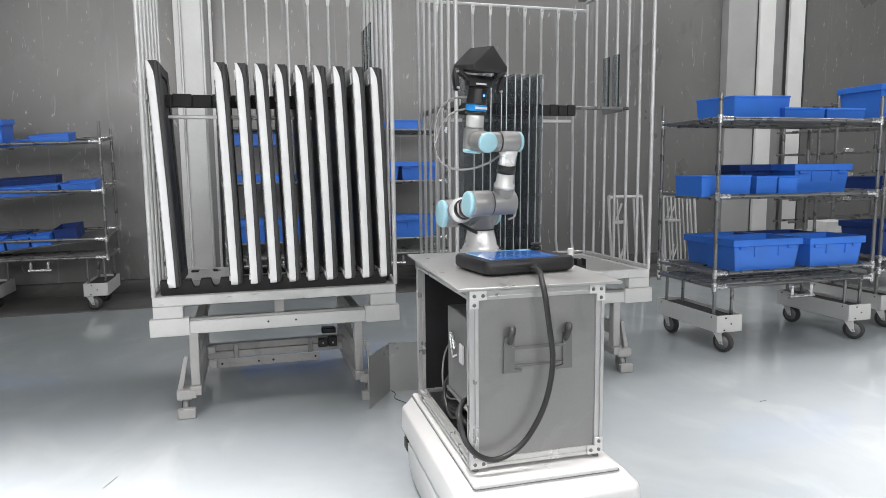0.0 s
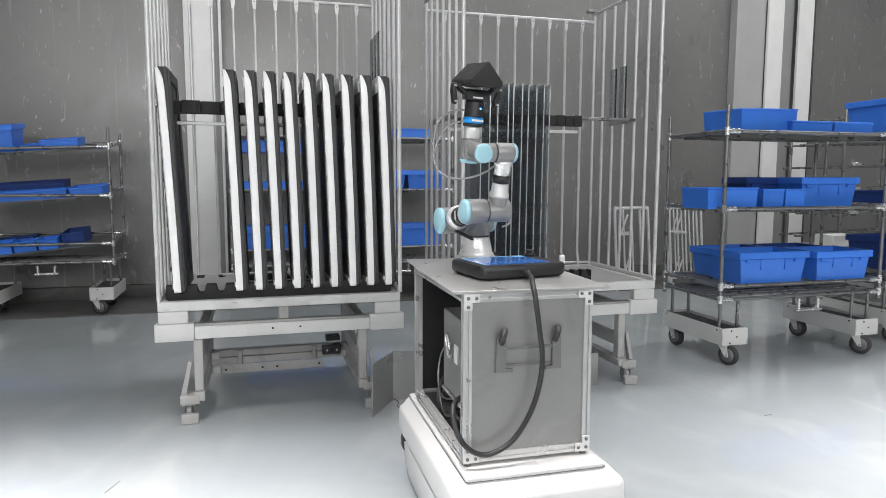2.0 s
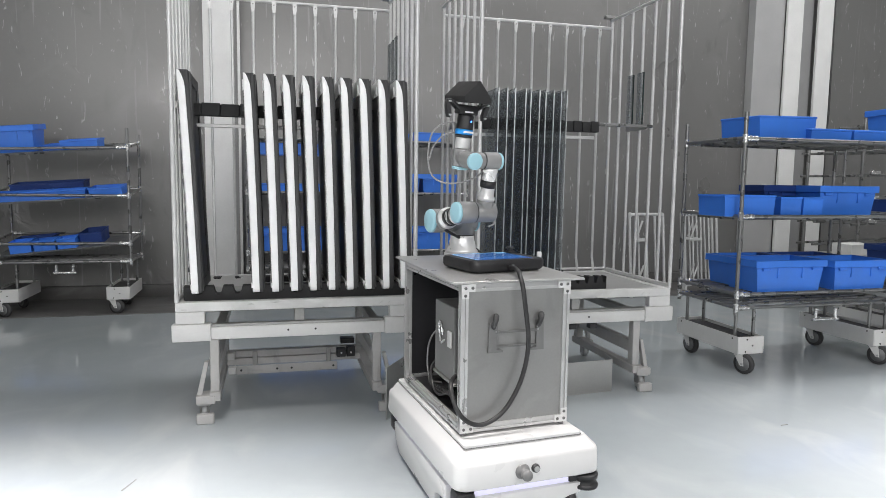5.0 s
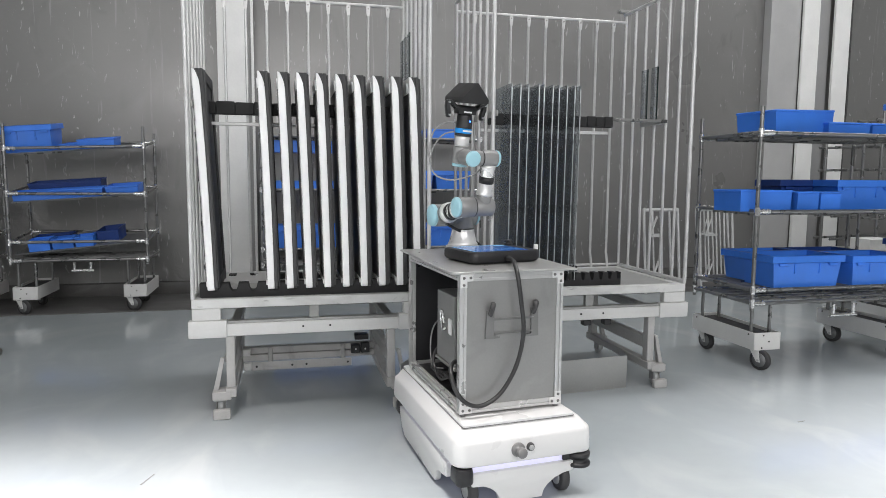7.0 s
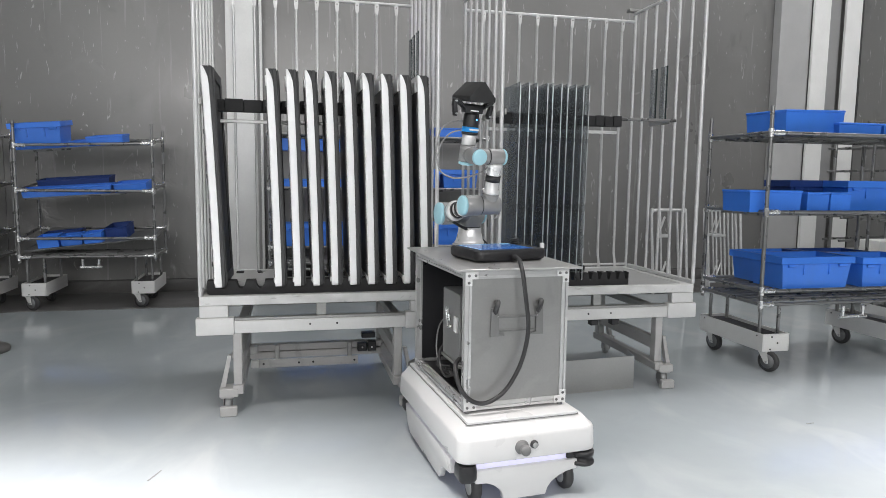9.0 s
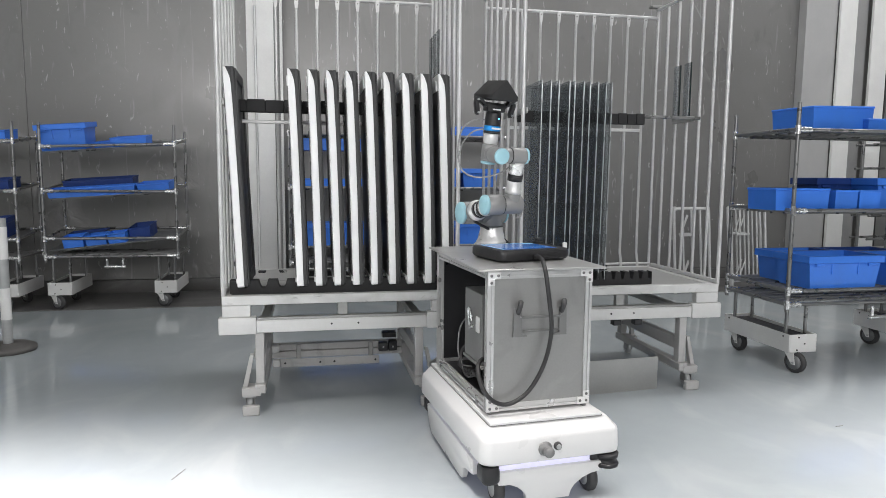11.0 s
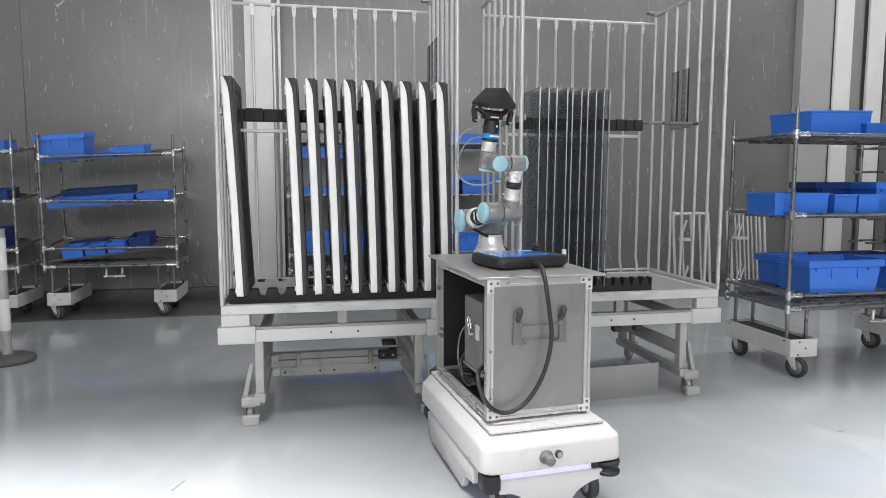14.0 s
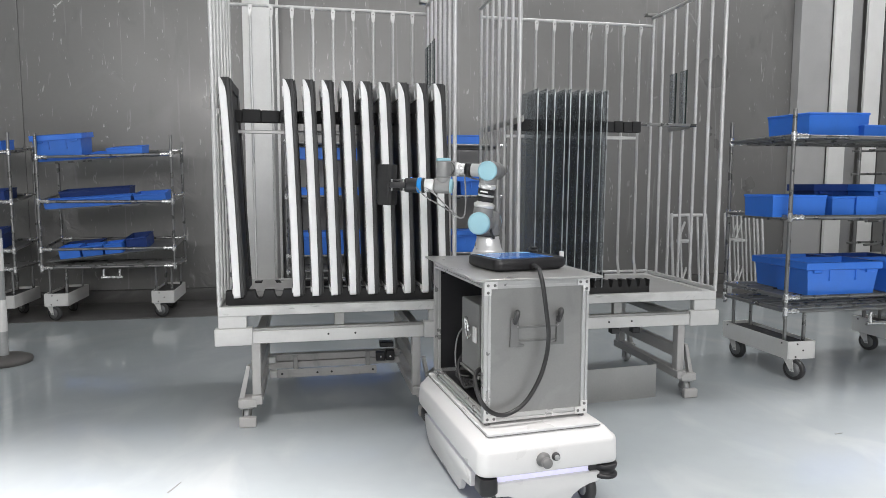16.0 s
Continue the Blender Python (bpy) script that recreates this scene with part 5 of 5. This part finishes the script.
part("block_body", prism(B(), [(-0.062, 0.240), (-0.063, 0.258), (-0.003, 0.324), (0.003, 0.324), (0.063, 0.258), (0.062, 0.240), (0.03, 0.237), (-0.03, 0.237)], "z", -0.098, 0.098, 0.002), M_FOAM, block)

# teach pendant on the plate
PEND = pose(0.042, 0.335, 0.9565, 0, 0, 8)
pendant = thing("teach_pendant", PEND, "black rugged tablet with a lit blue screen and cable", "tablet")
pw, pd = 0.185, 0.145
part("case", loft(B(), [(0.0, -pw + 0.02, pw - 0.02, -pd + 0.02, pd - 0.02, 0.03), (0.008, -pw + 0.006, pw - 0.006, -pd + 0.006, pd - 0.006, 0.035), (0.018, -pw, pw, -pd, pd, 0.038), (0.044, -pw, pw, -pd, pd, 0.038),
                        (0.053, -pw + 0.006, pw - 0.006, -pd + 0.006, pd - 0.006, 0.034), (0.054, -pw + 0.02, pw - 0.02, -pd + 0.02, pd - 0.02, 0.03)]), M_BLACK, pendant, "black rubber-edged case")
scr = part("screen", box(B(), -pw + 0.035, pw - 0.06, -pd + 0.03, pd - 0.03, 0.0542, 0.0552), M_SCREEN, pendant, "lit blue touch screen")
part("screen_band", box(B(), -pw + 0.04, pw - 0.065, pd - 0.042, pd - 0.033, 0.0553, 0.0557), M_SCREENLT, scr, "pale band on the screen")
part("screen_band", box(B(), -pw + 0.036, -pw + 0.042, -pd + 0.033, pd - 0.045, 0.0553, 0.0557), M_SCREENLT, scr, "pale band on the screen")
part("screen_band", box(B(), pw - 0.115, pw - 0.066, pd - 0.07, pd - 0.044, 0.0553, 0.0557), M_SCREENLT, scr, "pale band on the screen")
for k in range(5):
    part("screen_tile", box(B(), -0.12 + k * 0.05, -0.12 + k * 0.05 + 0.035, -0.085, -0.03, 0.0553, 0.0557), M_TILE, scr)
part("stop_button", lathe(B(), (pw - 0.026, pd - 0.04, 0.054), (pw - 0.026, pd - 0.04, 0.076), [(0, 0.02), (0.01, 0.02), (0.012, 0.012), (0.018, 0.012), (0.019, 0.02), (0.025, 0.018)], 20), M_BLACK, pendant, "dark stop button")
part("gland", ringed(B(), (0.0, -pd, 0.022), (0.0, -pd - 0.025, 0.022), 0.014), M_BLACK, pendant)
inv = PEND.inverted()
pts = [(0.052, 0.18, 0.979), (0.045, 0.13, 0.985), (0.035, 0.07, 0.979), (0.012, 0.01, 0.975), (0.003, -0.04, 0.93), (0.018, -0.045, 0.82), (0.03, -0.045, 0.723), (0.022, -0.042, 0.631), (-0.006, -0.04, 0.541), (-0.053, -0.036, 0.461), (-0.103, -0.034, 0.418), (-0.165, -0.034, 0.401), (-0.224, -0.034, 0.426), (-0.262, -0.022, 0.481), (-0.262, 0.03, 0.545), (-0.215, 0.1, 0.56), (-0.17, 0.17, 0.50)]
part("cable", tube(B(), [inv @ p for p in curve_pts(pts, 6)], 0.0092, 12), M_RUBBER, pendant, "thick black cable hanging in a loop")


# ---- what moves ----
DRIVE = [(0, 0.921, 1.918, -1.1), (0.5, 0.929, 1.916, -0.2), (1.0, 0.942, 1.926, 1.4), (1.5, 0.936, 1.985, 0.7), (2.0, 0.925, 2.040, -0.7), (2.5, 0.925, 2.102, -0.5), (3.0, 0.930, 2.156, 0.7), (3.5, 0.941, 2.214, 2.8),
         (4.0, 0.951, 2.273, 4.3), (4.5, 0.951, 2.328, 5.0), (5.0, 0.949, 2.382, 5.3), (5.5, 0.946, 2.432, 5.5), (6.0, 0.942, 2.483, 5.6), (6.5, 0.938, 2.527, 5.6), (7.0, 0.935, 2.555, 5.5), (7.5, 0.931, 2.575, 5.1), (8.0, 0.930, 2.576, 5.0), (15.0, 0.929, 2.575, 5.0)]
HOME = (97, -168.6, 63.6, 7.6, 92.6, 178)
SWING = [(15.0, HOME), (15.1, (99.4, -164.2, 65.4, 8.9, 93.2, 178.1)), (15.2, (103.4, -159.0, 68.0, 8.5, 93.0, 178.2)), (15.3, (108.0, -150.6, 70.2, 6.9, 91.4, 178.5)), (15.4, (115.0, -139.3, 74.7, 5.3, 89.6, 178.8)),
         (15.5, (124.4, -127.5, 81.2, 4.9, 87.0, 179.2)), (15.6, (133.0, -116.8, 87.3, 4.5, 83.4, 179.5)), (15.7, (139.0, -109.0, 91.6, 4.1, 81.2, 179.7)), (15.8, (142.2, -104.3, 94.3, 3.5, 79.8, 179.9)), (15.9, (143.8, -101.0, 95.4, 2.8, 79.3, 180)), (16.0, (144.8, -98.9, 95.3, 2.4, 79.2, 180))]


def links(q):
    """Poses of the arm's links on the robot, from the six joint angles in degrees."""
    s = pose(*ARM_BASE) @ pose(0, 0, 0.1519, 0, 0, q[0])
    u = s @ pose(0, 0.1198, 0) @ pose(0, 0, 0, 0, 90 + q[1], 0)
    f = u @ pose(0, -0.0925, 0.250) @ pose(0, 0, 0, 0, q[2], 0)
    a = f @ pose(0, 0, 0.228) @ pose(0, 0, 0, 0, 90 + q[3], 0)
    b = a @ pose(0, 0.1037, 0) @ pose(0, 0, 0, 0, 0, q[4])
    c = b @ pose(0, 0, 0.08535) @ pose(0, 0, 0, 0, q[5], 0)
    return s, u, f, a, b, c


def evenly(ctrl, n):
    """n + 1 points at even steps along the curve through the control points."""
    pts = curve_pts(ctrl, 8)
    far = [0.0]
    for p, q in zip(pts, pts[1:]):
        far.append(far[-1] + (q - p).length)
    out = []
    for k in range(n + 1):
        want = far[-1] * k / n
        j = max(i for i in range(len(far) - 1) if far[i] <= want + 1e-9)
        out.append(pts[j].lerp(pts[j + 1], (want - far[j]) / (far[j + 1] - far[j])))
    return out


def hose(coiled, paid_out, n, r):
    """A hose in n stiff lengths. coiled: its line by the folded wrist, in the wrist's space; paid_out: on the robot, with the arm held out."""
    pts = evenly(coiled, n)
    long = sum((q - p).length for p, q in zip(pts, pts[1:])) / n + r
    me = mesh_of(lathe(B(), (0, 0, -long / 2), (0, 0, long / 2), [(0, r * 0.5), (r * 0.5, r), (long - r * 0.5, r), (long, r * 0.5)], 8), "hose_length", M_HOSE)
    return coiled, paid_out, [part("hose_length", me, M_HOSE, robot, "pale grey air hose") for _ in range(n)]


HOSES = [hose([(-0.149, 0.102, 0.128), (-0.144, 0.147, 0.168), (-0.108, 0.197, 0.181), (-0.04, 0.219, 0.172), (0.026, 0.224, 0.157), (0.084, 0.21, 0.135), (0.109, 0.166, 0.107), (0.105, 0.106, 0.081), (0.08, 0.045, 0.059), (0.048, 0.008, 0.045)],
              [(-0.321, 0.625, 1.329), (-0.277, 0.601, 1.291), (-0.241, 0.578, 1.251), (-0.197, 0.564, 1.208), (-0.164, 0.561, 1.175), (-0.141, 0.559, 1.177), (-0.13, 0.568, 1.204), (-0.12, 0.588, 1.272), (-0.117, 0.608, 1.34), (-0.114, 0.627, 1.381)], 26, 0.0038),
         hose([(-0.111, 0.103, 0.118), (-0.092, 0.157, 0.158), (-0.041, 0.2, 0.164), (0.018, 0.222, 0.155)],
              [(-0.359, 0.629, 1.323), (-0.337, 0.617, 1.296), (-0.307, 0.604, 1.269), (-0.238, 0.588, 1.229), (-0.181, 0.568, 1.186), (-0.155, 0.561, 1.175)], 12, 0.0035)]


def motions():
    drive = [(t, pose(x, y, 0, 0, 0, a)) for t, x, y, a in DRIVE] + [(16.0, pose(0.929, 2.575, 0, 0, 0, 5))]
    walk(robot, drive)
    walk(pendant, [(t, m @ PEND) for t, m in drive])
    arm = [(0.0, links(HOME))] + [(t, links(q)) for t, q in SWING]
    for ob, k in ((shoulder, 0), (upper, 1), (fore, 2), (wrist1, 3), (wrist2, 4), (wrist3, 5)):
        walk(ob, [(t, ls[k]) for t, ls in arm])
    rest = links(HOME)[5]
    held = [(t, m @ rest) for t, m in drive[:-2]]
    held += [(t, drive[-1][1] @ ls[5]) for t, ls in arm[1:]]
    walk(block, held)
    # the two air hoses bend with the wrist, in short stiff lengths
    first, last = links(HOME)[3], links(SWING[-1][1])[3].inverted()
    for coiled, paid_out, links_of in HOSES:
        a, b = evenly(coiled, len(links_of)), evenly([last @ Vector(p) for p in paid_out], len(links_of))
        turns, ways, rows = [None] * len(links_of), [None] * len(links_of), [[] for _ in links_of]
        for k, (t, ls) in enumerate(arm):
            w = 0.0 if k < 2 else ((k - 1) / (len(arm) - 2)) ** 2
            pts = [ls[3] @ p.lerp(q, w) for p, q in zip(a, b)]
            for j, (p, q) in enumerate(zip(pts, pts[1:])):
                d = (q - p).normalized()
                turns[j] = d.to_track_quat("Z", "Y") if ways[j] is None else ways[j].rotation_difference(d) @ turns[j]
                ways[j] = d
                rows[j].append((t, Matrix.LocRotScale((p + q) / 2, turns[j], None)))
        for ob, r in zip(links_of, rows):
            walk(ob, r)
    # wheels roll with the way driven
    for w, x, y in WHEELS:
        rows, turn = [], 0.0
        for k, (t, px, py, a) in enumerate(DRIVE):
            if k:
                turn -= math.degrees((py - DRIVE[k - 1][2]) / 0.0625)
            rows.append((t, pose(x, y, 0.0625, turn, 0, 0)))
        rows.append((16.0, rows[-1][1]))
        walk(w, rows)


motions()
